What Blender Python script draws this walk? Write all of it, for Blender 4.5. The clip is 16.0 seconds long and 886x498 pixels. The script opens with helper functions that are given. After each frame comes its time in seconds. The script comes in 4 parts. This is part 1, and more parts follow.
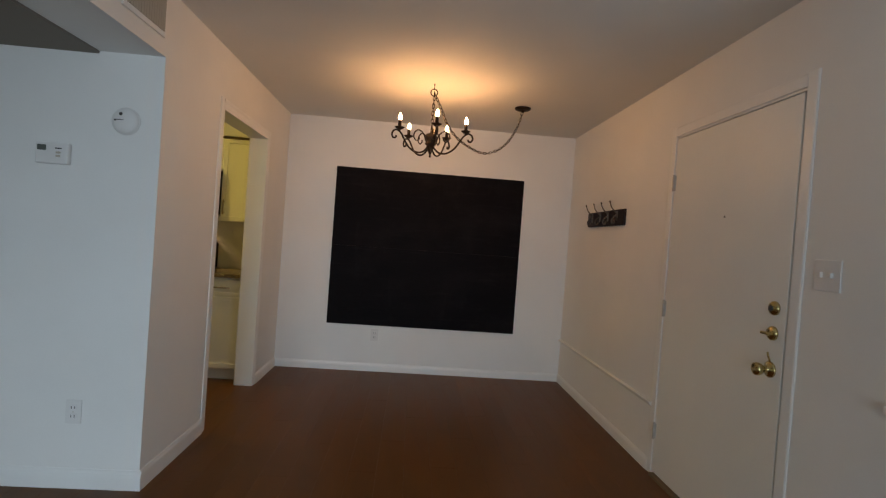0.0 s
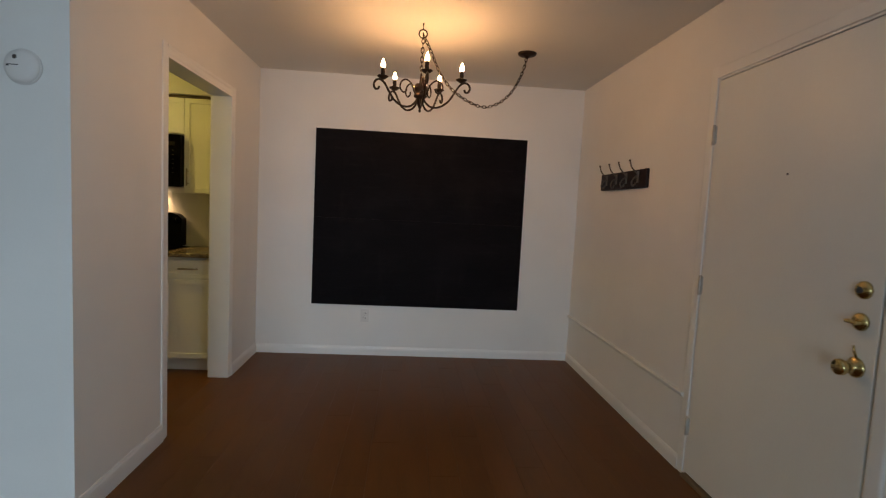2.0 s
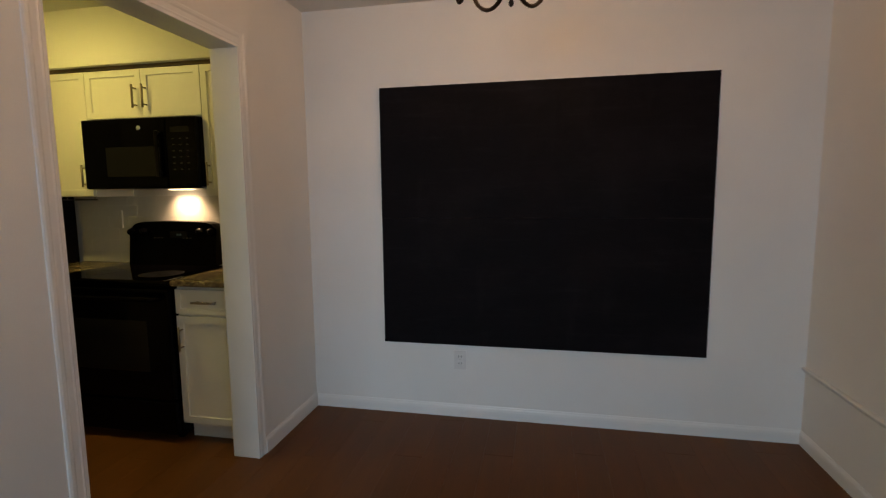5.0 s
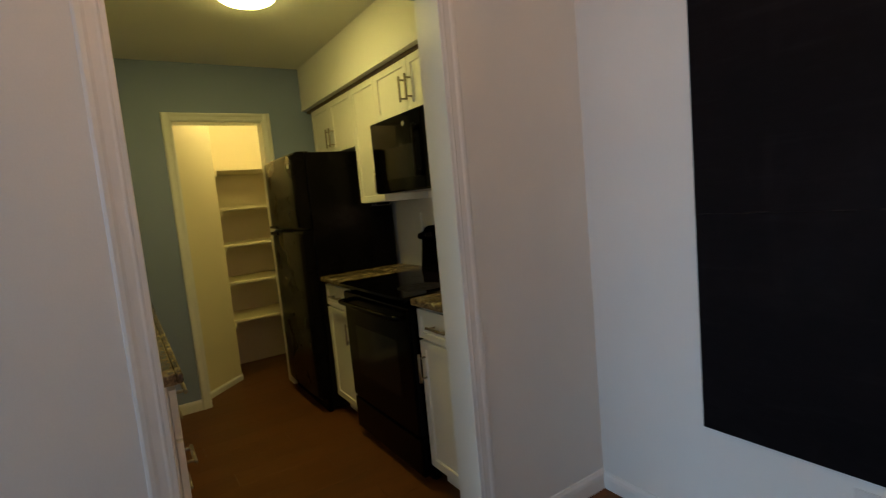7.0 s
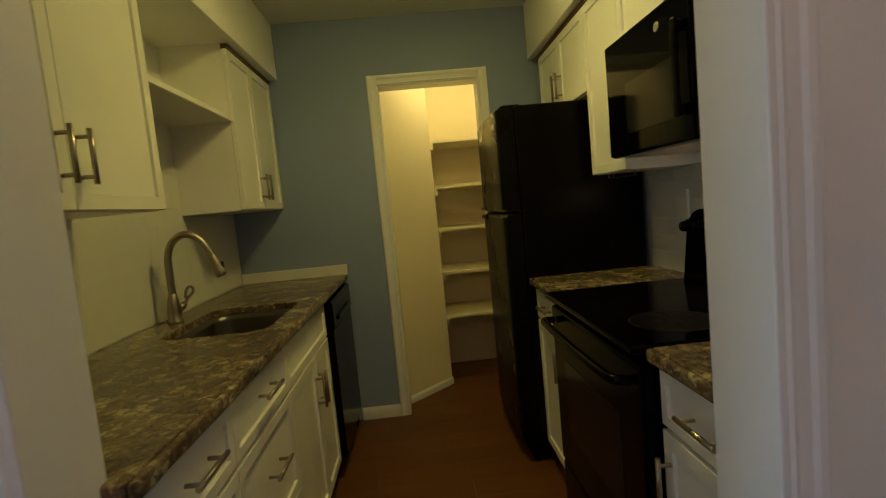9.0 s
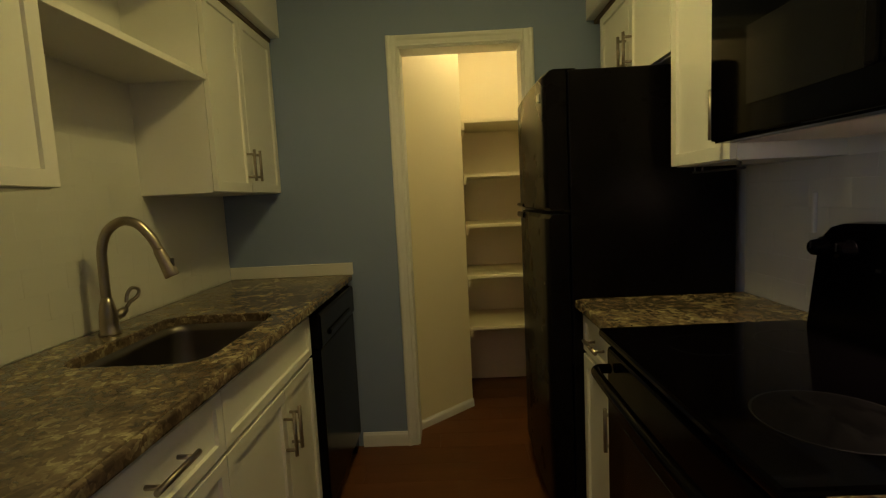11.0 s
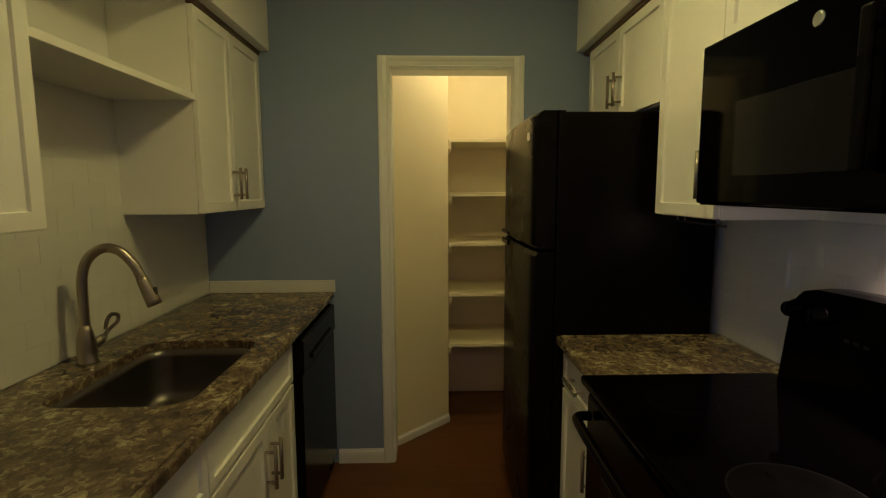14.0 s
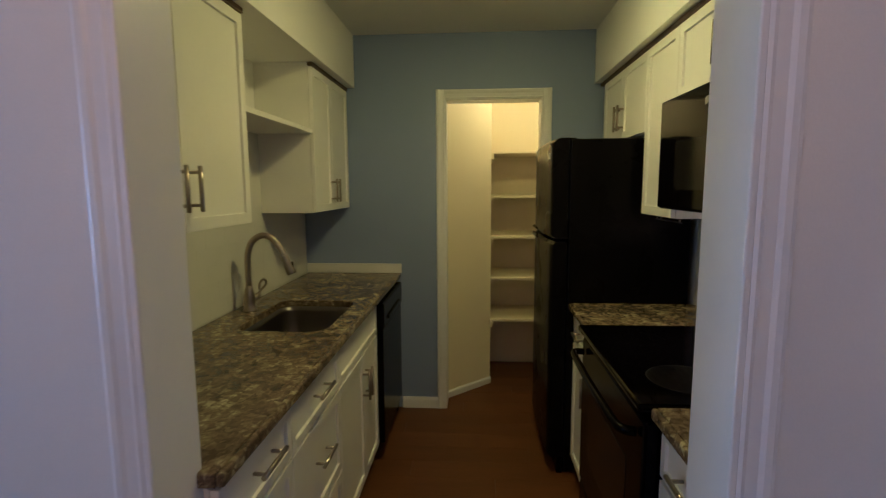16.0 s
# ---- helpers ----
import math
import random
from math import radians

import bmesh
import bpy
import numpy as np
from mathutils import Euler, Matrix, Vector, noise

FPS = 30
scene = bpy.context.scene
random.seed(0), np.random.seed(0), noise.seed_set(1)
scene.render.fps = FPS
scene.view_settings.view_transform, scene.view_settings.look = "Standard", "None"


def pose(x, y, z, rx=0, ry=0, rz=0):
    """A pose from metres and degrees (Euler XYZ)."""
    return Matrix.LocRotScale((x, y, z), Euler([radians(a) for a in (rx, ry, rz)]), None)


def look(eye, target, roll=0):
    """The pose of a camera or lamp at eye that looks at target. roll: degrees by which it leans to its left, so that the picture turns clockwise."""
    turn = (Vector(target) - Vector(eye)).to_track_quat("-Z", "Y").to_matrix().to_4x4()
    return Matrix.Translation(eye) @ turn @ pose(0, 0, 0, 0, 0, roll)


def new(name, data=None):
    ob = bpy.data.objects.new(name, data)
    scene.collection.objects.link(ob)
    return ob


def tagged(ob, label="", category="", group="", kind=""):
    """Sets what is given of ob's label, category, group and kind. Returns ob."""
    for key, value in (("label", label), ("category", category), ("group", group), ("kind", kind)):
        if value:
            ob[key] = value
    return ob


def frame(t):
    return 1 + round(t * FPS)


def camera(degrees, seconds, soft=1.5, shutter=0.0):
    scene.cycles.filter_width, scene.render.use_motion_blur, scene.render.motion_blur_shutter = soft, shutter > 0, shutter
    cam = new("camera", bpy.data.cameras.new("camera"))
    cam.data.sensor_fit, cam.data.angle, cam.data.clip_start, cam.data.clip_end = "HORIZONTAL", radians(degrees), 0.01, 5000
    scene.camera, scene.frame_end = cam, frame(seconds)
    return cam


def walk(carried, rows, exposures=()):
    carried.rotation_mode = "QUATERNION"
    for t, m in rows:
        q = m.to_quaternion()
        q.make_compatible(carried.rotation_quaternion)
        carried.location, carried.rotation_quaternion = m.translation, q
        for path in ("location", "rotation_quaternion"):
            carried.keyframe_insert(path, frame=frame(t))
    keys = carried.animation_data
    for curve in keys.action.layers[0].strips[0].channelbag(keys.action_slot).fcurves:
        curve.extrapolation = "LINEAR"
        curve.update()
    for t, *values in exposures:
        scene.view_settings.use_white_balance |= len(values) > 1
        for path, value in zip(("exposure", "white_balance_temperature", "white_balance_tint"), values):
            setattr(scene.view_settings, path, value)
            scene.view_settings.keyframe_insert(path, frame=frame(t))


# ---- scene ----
cam = camera(83.4, 16.0, soft=1.2, shutter=0.3)
PATH = [
    (0, (-0.086, 1.232, 1.305), (0.042, 3.227, 1.272), 4.2),
    (0.5, (-0.044, 1.205, 1.286), (0.104, 3.198, 1.217), 4.0),
    (1, (-0.051, 1.312, 1.291), (0.124, 3.302, 1.186), 3.7),
    (1.5, (-0.068, 1.46, 1.319), (0.103, 3.448, 1.177), 3.3),
    (2, (-0.051, 1.714, 1.322), (0.1, 3.701, 1.158), 2.9),
    (2.5, (-0.04, 1.982, 1.353), (0.007, 3.973, 1.161), 2.4),
    (3, (-0.018, 2.169, 1.356), (-0.018, 4.158, 1.147), 2.0),
    (5.5, (0.113, 3.521, 1.347), (-0.499, 5.409, 1.103), -1.4),
    (6, (0.123, 3.843, 1.361), (-0.803, 5.597, 1.103), -2.6),
    (6.5, (0.162, 4.186, 1.352), (-1.226, 5.605, 1.113), -4.6),
    (7, (0.102, 4.401, 1.328), (-1.571, 5.479, 1.124), -5.3),
    (7.5, (-0.041, 4.59, 1.341), (-1.865, 5.386, 1.147), -5.6),
    (8, (-0.216, 4.738, 1.324), (-2.146, 5.23, 1.144), -5.9),
    (8.5, (-0.451, 4.877, 1.315), (-2.436, 5.049, 1.151), -6.0),
    (9, (-0.717, 4.937, 1.272), (-2.707, 5.038, 1.098), -5.5),
    (11.5, (-1.321, 5.025, 1.286), (-3.309, 4.963, 1.075), -2.5),
    (12, (-1.408, 5.004, 1.308), (-3.395, 4.962, 1.089), -2.0),
    (12.5, (-1.457, 4.992, 1.326), (-3.443, 4.974, 1.096), -1.6),
    (13, (-1.451, 4.99, 1.356), (-3.438, 5.0, 1.127), -1.0),
    (13.5, (-1.347, 4.993, 1.395), (-3.334, 5.024, 1.172), -0.6),
    (14, (-1.244, 4.985, 1.419), (-3.23, 5.036, 1.187), -0.2),
    (14.5, (-1.09, 4.932, 1.437), (-3.075, 5.007, 1.204), 0.2),
    (15, (-0.922, 4.902, 1.46), (-2.906, 4.995, 1.223), 0.4),
    (15.5, (-0.737, 4.916, 1.462), (-2.721, 4.999, 1.222), 0.6),
    (16, (-0.562, 4.986, 1.465), (-2.542, 4.853, 1.219), -0.3),
]
EXPOSURES = [(0, -0.26, 7200, 13), (1, -0.27, 6950, 12), (2.5, -0.34, 7030, 11), (5, -0.38, 6540, 9), (6, -0.40, 6270, 8), (7, -0.38, 5840, 7), (9, -0.42, 5740, 8), (11.5, -0.58, 5250, 22), (13.5, -0.57, 5120, 23), (15, -0.42, 5040, 23), (15.5, -0.35, 4940, 23), (16, -0.31, 4780, 23)]
walk(cam, [(t, look(eye, target, roll)) for t, eye, target, roll in PATH], EXPOSURES)

# ---- world and daylight ----
world = bpy.data.worlds.new("sky")
scene.world = world
world.use_nodes = True
sky = world.node_tree.nodes.new("ShaderNodeTexSky")
sky.sky_type, sky.sun_disc = "NISHITA", False
sky.sun_elevation, sky.sun_rotation = radians(40), radians(0)
world.node_tree.links.new(sky.outputs["Color"], world.node_tree.nodes["Background"].inputs["Color"])
world.node_tree.nodes["Background"].inputs["Strength"].default_value = 0.08


def area_light(name, at, toward, w, h, watts, color):
    lamp = bpy.data.lights.new(name, "AREA")
    lamp.shape, lamp.size, lamp.size_y, lamp.energy, lamp.color = "RECTANGLE", w, h, watts, color
    ob = new(name, lamp)
    ob.matrix_world = look(at, toward)
    return ob


DAY = (0.58, 0.79, 1.0)
area_light("daylight_south", (-1.2, -2.66, 1.15), (-1.2, 0, 1.15), 2.7, 1.7, 78, DAY)
low_sky = area_light("daylight_south_low", (-1.2, -2.64, 1.10), (-1.0, 4.0, -0.1), 2.7, 1.6, 10.5, DAY)
low_sky.data.spread = radians(52)
area_light("daylight_east", (1.52, 1.95, 1.5), (0, 1.95, 1.5), 1.2, 1.1, 15, DAY)
hood = area_light("cooktop_lamp", (-2.14, 5.978, 1.372), (-2.14, 5.985, 0), 0.14, 0.04, 2.6, (1.0, 0.645, 0.34))
hood.data.spread = radians(108)

# ---- the plan, in metres ----
XL, XK, XR = -1.31, -1.43, 1.448       # dining side and kitchen side of the dividing wall, entry wall
YB, YT, YKL = 6.042, 3.689, 3.875       # back wall, thermostat wall, kitchen sink wall
XB, XP = -3.73, -3.85                  # kitchen end wall and its pantry side
PBX = -4.645                           # pantry back wall
XW, YS = -4.75, -2.6                   # far closing walls
H = 2.40                               # ceiling
KD0, KD1, KDZ = 4.433, 5.388, 2.036     # kitchen opening
ED0, ED1, EDZ = 3.145, 4.10, 2.012     # entry door
PD0, PD1, PDZ = 4.79, 5.39, 2.008      # pantry opening
SOF = 2.084                            # underside of the kitchen soffits


# ---- materials ----
def mat(name, color, rough=0.5, metal=0.0, vary=0.08, scale=3.0, grain=60.0, bump=0.1, stretch=(1, 1, 1), random_tint=0.0, coat=0.0, rough_vary=0.1, spec=0.5):
    m = bpy.data.materials.new(name)
    m.use_nodes = True
    nt = m.node_tree
    n, l = nt.nodes, nt.links
    b = n["Principled BSDF"]
    b.inputs["Metallic"].default_value = metal
    b.inputs["Coat Weight"].default_value = coat
    b.inputs["Specular IOR Level"].default_value = spec
    tc = n.new("ShaderNodeTexCoord")
    mp = n.new("ShaderNodeMapping")
    mp.inputs["Scale"].default_value = stretch
    l.new(tc.outputs["Object"], mp.inputs["Vector"])
    big = n.new("ShaderNodeTexNoise")
    big.inputs["Scale"].default_value, big.inputs["Detail"].default_value = scale, 4
    fine = n.new("ShaderNodeTexNoise")
    fine.inputs["Scale"].default_value, fine.inputs["Detail"].default_value = grain, 3
    l.new(mp.outputs["Vector"], big.inputs["Vector"])
    l.new(mp.outputs["Vector"], fine.inputs["Vector"])
    add = n.new("ShaderNodeMath")
    add.operation = "MULTIPLY_ADD"
    add.inputs[1].default_value = 0.35
    l.new(fine.outputs["Fac"], add.inputs[0])
    l.new(big.outputs["Fac"], add.inputs[2])
    ramp = n.new("ShaderNodeMapRange")
    ramp.inputs["From Min"].default_value, ramp.inputs["From Max"].default_value = 0.35, 1.0
    ramp.inputs["To Min"].default_value, ramp.inputs["To Max"].default_value = 1 - vary, 1 + vary
    l.new(add.outputs[0], ramp.inputs["Value"])
    value = ramp.outputs["Result"]
    if random_tint:
        info = n.new("ShaderNodeObjectInfo")
        r2 = n.new("ShaderNodeMapRange")
        r2.inputs["To Min"].default_value, r2.inputs["To Max"].default_value = 1 - random_tint, 1 + random_tint
        l.new(info.outputs["Random"], r2.inputs["Value"])
        mul = n.new("ShaderNodeMath")
        mul.operation = "MULTIPLY"
        l.new(value, mul.inputs[0])
        l.new(r2.outputs["Result"], mul.inputs[1])
        value = mul.outputs[0]
    hsv = n.new("ShaderNodeHueSaturation")
    hsv.inputs["Color"].default_value = (*color, 1)
    l.new(value, hsv.inputs["Value"])
    l.new(hsv.outputs["Color"], b.inputs["Base Color"])
    rr = n.new("ShaderNodeMapRange")
    rr.inputs["To Min"].default_value, rr.inputs["To Max"].default_value = max(0.02, rough - rough_vary), min(1, rough + rough_vary)
    l.new(big.outputs["Fac"], rr.inputs["Value"])
    l.new(rr.outputs["Result"], b.inputs["Roughness"])
    if bump:
        bp = n.new("ShaderNodeBump")
        bp.inputs["Strength"].default_value, bp.inputs["Distance"].default_value = bump, 0.002
        l.new(fine.outputs["Fac"], bp.inputs["Height"])
        l.new(bp.outputs["Normal"], b.inputs["Normal"])
    return m


def glow(name, color, strength):
    m = bpy.data.materials.new(name)
    m.use_nodes = True
    b = m.node_tree.nodes["Principled BSDF"]
    b.inputs["Base Color"].default_value = (0.9, 0.9, 0.85, 1) if strength > 1 else (0.02, 0.02, 0.02, 1)
    b.inputs["Emission Color"].default_value = (*color, 1)
    b.inputs["Emission Strength"].default_value = strength
    return m


def granite_material():
    """Brown granite: dark ground, angular pale green-beige flakes in drifts, fine dark specks."""
    m = bpy.data.materials.new("granite")
    m.use_nodes = True
    n, l = m.node_tree.nodes, m.node_tree.links
    b = n["Principled BSDF"]
    b.inputs["Roughness"].default_value = 0.24
    b.inputs["Specular IOR Level"].default_value = 0.4
    tc = n.new("ShaderNodeTexCoord")
    warp = n.new("ShaderNodeTexNoise")
    warp.inputs["Scale"].default_value, warp.inputs["Detail"].default_value = 30, 2
    l.new(tc.outputs["Object"], warp.inputs["Vector"])
    mixv = n.new("ShaderNodeMix")
    mixv.data_type = "VECTOR"
    mixv.inputs[0].default_value = 0.05
    l.new(tc.outputs["Object"], mixv.inputs[4])
    l.new(warp.outputs["Color"], mixv.inputs[5])

    def cells(scale):
        v = n.new("ShaderNodeTexVoronoi")
        v.inputs["Scale"].default_value = scale
        l.new(mixv.outputs[1], v.inputs["Vector"])
        bw = n.new("ShaderNodeSeparateColor")
        l.new(v.outputs["Color"], bw.inputs["Color"])
        return bw.outputs[0]

    drift = n.new("ShaderNodeTexNoise")
    drift.inputs["Scale"].default_value, drift.inputs["Detail"].default_value, drift.inputs["Roughness"].default_value = 11, 4, 0.55
    l.new(tc.outputs["Object"], drift.inputs["Vector"])

    def madd(a, k, c):
        x = n.new("ShaderNodeMath")
        x.operation = "MULTIPLY_ADD"
        x.inputs[1].default_value = k
        l.new(a, x.inputs[0])
        if isinstance(c, float):
            x.inputs[2].default_value = c
        else:
            l.new(c, x.inputs[2])
        return x.outputs[0]

    total = madd(cells(66), 0.42, madd(cells(135), 0.20, madd(drift.outputs["Fac"], 1.05, -0.36)))
    ramp = n.new("ShaderNodeValToRGB")
    e = ramp.color_ramp.elements
    e[0].position, e[0].color = 0.16, (0.064, 0.045, 0.031, 1)
    e[1].position, e[1].color = 0.88, (0.48, 0.43, 0.25, 1)
    for p, c in ((0.34, (0.106, 0.076, 0.049, 1)), (0.50, (0.147, 0.106, 0.065, 1)), (0.62, (0.212, 0.163, 0.095, 1)), (0.74, (0.325, 0.272, 0.150, 1))):
        x = e.new(p)
        x.color = c
    l.new(total, ramp.inputs["Fac"])
    l.new(ramp.outputs["Color"], b.inputs["Base Color"])
    return m


def chalk_material():
    """Black board paint with wiped chalk dust: broad soft patches and long thin wipe streaks."""
    m = mat("chalkboard_paint", (0.0062, 0.0047, 0.0058), 0.62, spec=0.075, vary=0.5, scale=2.2, grain=25, bump=0.05, stretch=(1, 1, 2.2), rough_vary=0.14)
    n, l = m.node_tree.nodes, m.node_tree.links
    b = n["Principled BSDF"]
    tc = n.new("ShaderNodeTexCoord")
    base = b.inputs["Base Color"].links[0].from_socket
    for scale, stretch, lo, hi, amount in ((1.6, (1, 1, 1.5), 0.50, 0.80, 0.26), (5.0, (0.5, 1, 5), 0.55, 0.85, 0.24), (3.2, (2.6, 1, 0.6), 0.57, 0.9, 0.22)):
        mp = n.new("ShaderNodeMapping")
        mp.inputs["Scale"].default_value = stretch
        l.new(tc.outputs["Object"], mp.inputs["Vector"])
        tex = n.new("ShaderNodeTexNoise")
        tex.inputs["Scale"].default_value, tex.inputs["Detail"].default_value, tex.inputs["Roughness"].default_value = scale, 6, 0.6
        l.new(mp.outputs["Vector"], tex.inputs["Vector"])
        fac = n.new("ShaderNodeMapRange")
        fac.inputs["From Min"].default_value, fac.inputs["From Max"].default_value, fac.inputs["To Max"].default_value = lo, hi, amount
        l.new(tex.outputs["Fac"], fac.inputs["Value"])
        mix = n.new("ShaderNodeMix")
        mix.data_type = "RGBA"
        mix.inputs[7].default_value = (0.040, 0.032, 0.034, 1)
        l.new(fac.outputs["Result"], mix.inputs[0])
        l.new(base, mix.inputs[6])
        base = mix.outputs[2]
    l.new(base, b.inputs["Base Color"])
    return m


M_WALL = mat("wall_paint", (0.80, 0.785, 0.76), 0.65, vary=0.05, scale=1.7, grain=220, bump=0.12)
M_CEIL = mat("ceiling_paint", (0.74, 0.73, 0.70), 0.85, vary=0.03, scale=2, grain=160, bump=0.25)
M_TRIM = mat("trim_gloss_paint", (0.82, 0.81, 0.79), 0.35, vary=0.03, scale=5, grain=90, bump=0.05)
M_TAUPE = mat("taupe_ceiling", (0.22, 0.19, 0.16), 0.8, vary=0.06, scale=2, grain=160, bump=0.2)
M_BLUE = mat("blue_wall_paint", (0.258, 0.317, 0.505), 0.6, vary=0.04, scale=1.5, grain=200, bump=0.12)
M_CREAM = mat("pantry_paint", (0.87, 0.78, 0.52), 0.6, vary=0.03, scale=2, grain=200, bump=0.1)
M_CAB = mat("cabinet_white_lacquer", (0.85, 0.83, 0.77), 0.32, vary=0.025, scale=4, grain=50, bump=0.02)
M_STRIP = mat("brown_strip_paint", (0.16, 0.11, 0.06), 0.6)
M_WOOD = mat("floor_laminate", (0.124, 0.049, 0.0135), 0.38, spec=0.17, vary=0.20, scale=2.2, grain=26, bump=0.06, stretch=(7, 0.7, 1), random_tint=0.05)
M_WOODR = mat("floor_laminate_rest", (0.124, 0.049, 0.0135), 0.38, spec=0.17, vary=0.20, scale=2.2, grain=26, bump=0.06, stretch=(7, 0.7, 1))
M_GAP = mat("subfloor", (0.05, 0.025, 0.012), 0.8)
M_CHALK = chalk_material()
M_SEAM = mat("pale_joint", (0.013, 0.010, 0.010), 0.7, spec=0.1, vary=0.95, scale=9, grain=60, bump=0)
M_GLINT = mat("seam_glint", (0.038, 0.030, 0.028), 0.9, spec=0.1, vary=0.6, scale=30, grain=160, bump=0)
M_DOOR = mat("door_paint", (0.80, 0.79, 0.75), 0.42, vary=0.035, scale=2.5, grain=70, bump=0.05)
M_BRASS = mat("polished_brass", (0.57, 0.44, 0.20), 0.24, 1.0, vary=0.12, scale=20, bump=0.02)
M_STEEL = mat("brushed_nickel", (0.38, 0.33, 0.27), 0.32, 1.0, vary=0.06, scale=20, grain=200, bump=0.03)
M_HINGE = mat("painted_hinge", (0.50, 0.48, 0.45), 0.4, 0.3, vary=0.1, scale=30)
M_SINK = mat("stainless_steel", (0.165, 0.148, 0.140), 0.36, 1.0, vary=0.08, scale=8, grain=180, bump=0.03)
M_BLACK = mat("black_appliance", (0.0016, 0.0013, 0.0018), 0.18, spec=0.075, vary=0.1, scale=6, grain=300, bump=0.03, rough_vary=0.04)
M_FRIDGE = mat("black_textured_enamel", (0.0034, 0.0028, 0.0036), 0.28, spec=0.085, vary=0.1, scale=6, grain=420, bump=0.08, rough_vary=0.04)
M_GLASS = mat("black_glass", (0.0014, 0.0011, 0.0015), 0.07, spec=0.075, vary=0.05, bump=0, rough_vary=0.02)
M_WINDOW = mat("dark_oven_window", (0.010, 0.009, 0.009), 0.12, spec=0.16, vary=0.05, bump=0, rough_vary=0.02)
M_BURNER = mat("burner_print", (0.0030, 0.0030, 0.0035), 0.09, spec=0.15, vary=0.5, scale=30, grain=400, bump=0)
M_HAZE = mat("hazy_burner_print", (0.0031, 0.0029, 0.0032), 0.36, spec=0.05, vary=0.95, scale=26, grain=300, bump=0.02, stretch=(1, 3, 1), rough_vary=0.2)
M_RING = mat("burner_ring_print", (0.0055, 0.0055, 0.006), 0.4, spec=0.2, vary=0.6, scale=60, grain=400, bump=0)
M_PRINT = mat("grey_print", (0.013, 0.013, 0.014), 0.5, bump=0)
M_SILVER = mat("silver_badge", (0.6, 0.6, 0.6), 0.3, 0.8)
M_IRON = mat("dark_bronze_iron", (0.035, 0.022, 0.014), 0.45, 0.75, vary=0.3, scale=25, grain=120, bump=0.15)
M_HOOKWOOD = mat("dark_stained_wood", (0.020, 0.009, 0.0078), 0.5, spec=0.25, vary=0.25, scale=6, grain=40, stretch=(1, 0.5, 6))
M_PEWTER = mat("antique_pewter", (0.15, 0.13, 0.11), 0.42, 0.9, vary=0.15, scale=40)
M_PLASTIC = mat("white_plastic", (0.74, 0.72, 0.70), 0.35, vary=0.02, bump=0)
M_SLOT = mat("dark_slot", (0.05, 0.045, 0.045), 0.5, bump=0)
M_LCD = mat("grey_display", (0.10, 0.11, 0.10), 0.2, bump=0)
M_TILE = mat("white_glazed_tile", (0.72, 0.70, 0.66), 0.2, vary=0.02, scale=3, grain=20, bump=0.03, random_tint=0.004)
M_GROUT = mat("grout", (0.715, 0.695, 0.655), 0.85)
M_GRILLE = mat("vent_grille_metal", (0.50, 0.44, 0.36), 0.5, 0.1, vary=0.1)
M_VOID = mat("duct_dark", (0.03, 0.03, 0.03), 0.9)
M_UNDER = mat("microwave_underside", (0.62, 0.58, 0.54), 0.45, 0.0)
M_GROUND = mat("outdoor_ground", (0.12, 0.13, 0.08), 0.9, vary=0.3, scale=0.5)
M_GRANITE = granite_material()
M_BULB = glow("lit_bulb", (1.0, 0.54, 0.235), 420)
M_DOME = glow("lit_frosted_dome", (1.0, 0.770, 0.18), 65)
M_PANTRYBULB = glow("lit_pantry_bulb", (1.0, 0.74, 0.25), 208)
M_HOOD = glow("lit_cooktop_lamp", (1.0, 0.72, 0.42), 9)
M_CLOCK = glow("green_clock_digits", (0.35, 0.8, 0.7), 0.03)
m_pane = bpy.data.materials.new("window_glass")
m_pane.use_nodes = True
m_pane.node_tree.nodes["Principled BSDF"].inputs["Transmission Weight"].default_value = 1.0
m_pane.node_tree.nodes["Principled BSDF"].inputs["Roughness"].default_value = 0.0

# ---- builders ----
BASE = {}


def thing(name, at, label, category, group="", kind=""):
    ob = new(name)
    ob.empty_display_size = 0.05
    ob.location = at
    BASE[ob.name] = Vector(at)
    return tagged(ob, label, category, group, kind)


def part(name, bm, material, parent=None, label=""):
    me = bpy.data.meshes.new(name)
    if parent is not None:
        base = BASE[parent.name]
        bmesh.ops.translate(bm, verts=bm.verts, vec=-base)
    bm.to_mesh(me)
    bm.free()
    me.materials.append(material)
    ob = new(name, me)
    if parent is not None:
        ob.parent = parent
        BASE[ob.name] = base
    else:
        BASE[ob.name] = Vector((0, 0, 0))
    if label:
        tagged(ob, label)
    return ob


def setting(name, bm, material, label, category):
    return tagged(part(name, bm, material), label, category, kind="structure")


def box(bm, x0, x1, y0, y1, z0, z1, bevel=0.0, segments=2):
    x0, x1, y0, y1, z0, z1 = min(x0, x1), max(x0, x1), min(y0, y1), max(y0, y1), min(z0, z1), max(z0, z1)
    m = Matrix.LocRotScale(((x0 + x1) / 2, (y0 + y1) / 2, (z0 + z1) / 2), None, (x1 - x0, y1 - y0, z1 - z0))
    verts = bmesh.ops.create_cube(bm, size=1, matrix=m)["verts"]
    if bevel:
        edges = list({e for v in verts for e in v.link_edges})
        bmesh.ops.bevel(bm, geom=edges, offset=bevel, segments=segments, affect="EDGES", profile=0.5)
    return bm


def boxes(*specs, bevel=0.0):
    bm = bmesh.new()
    for s in specs:
        box(bm, *s, bevel=bevel)
    return bm


def smooth(bm):
    for f in bm.faces:
        f.smooth = True
    return bm


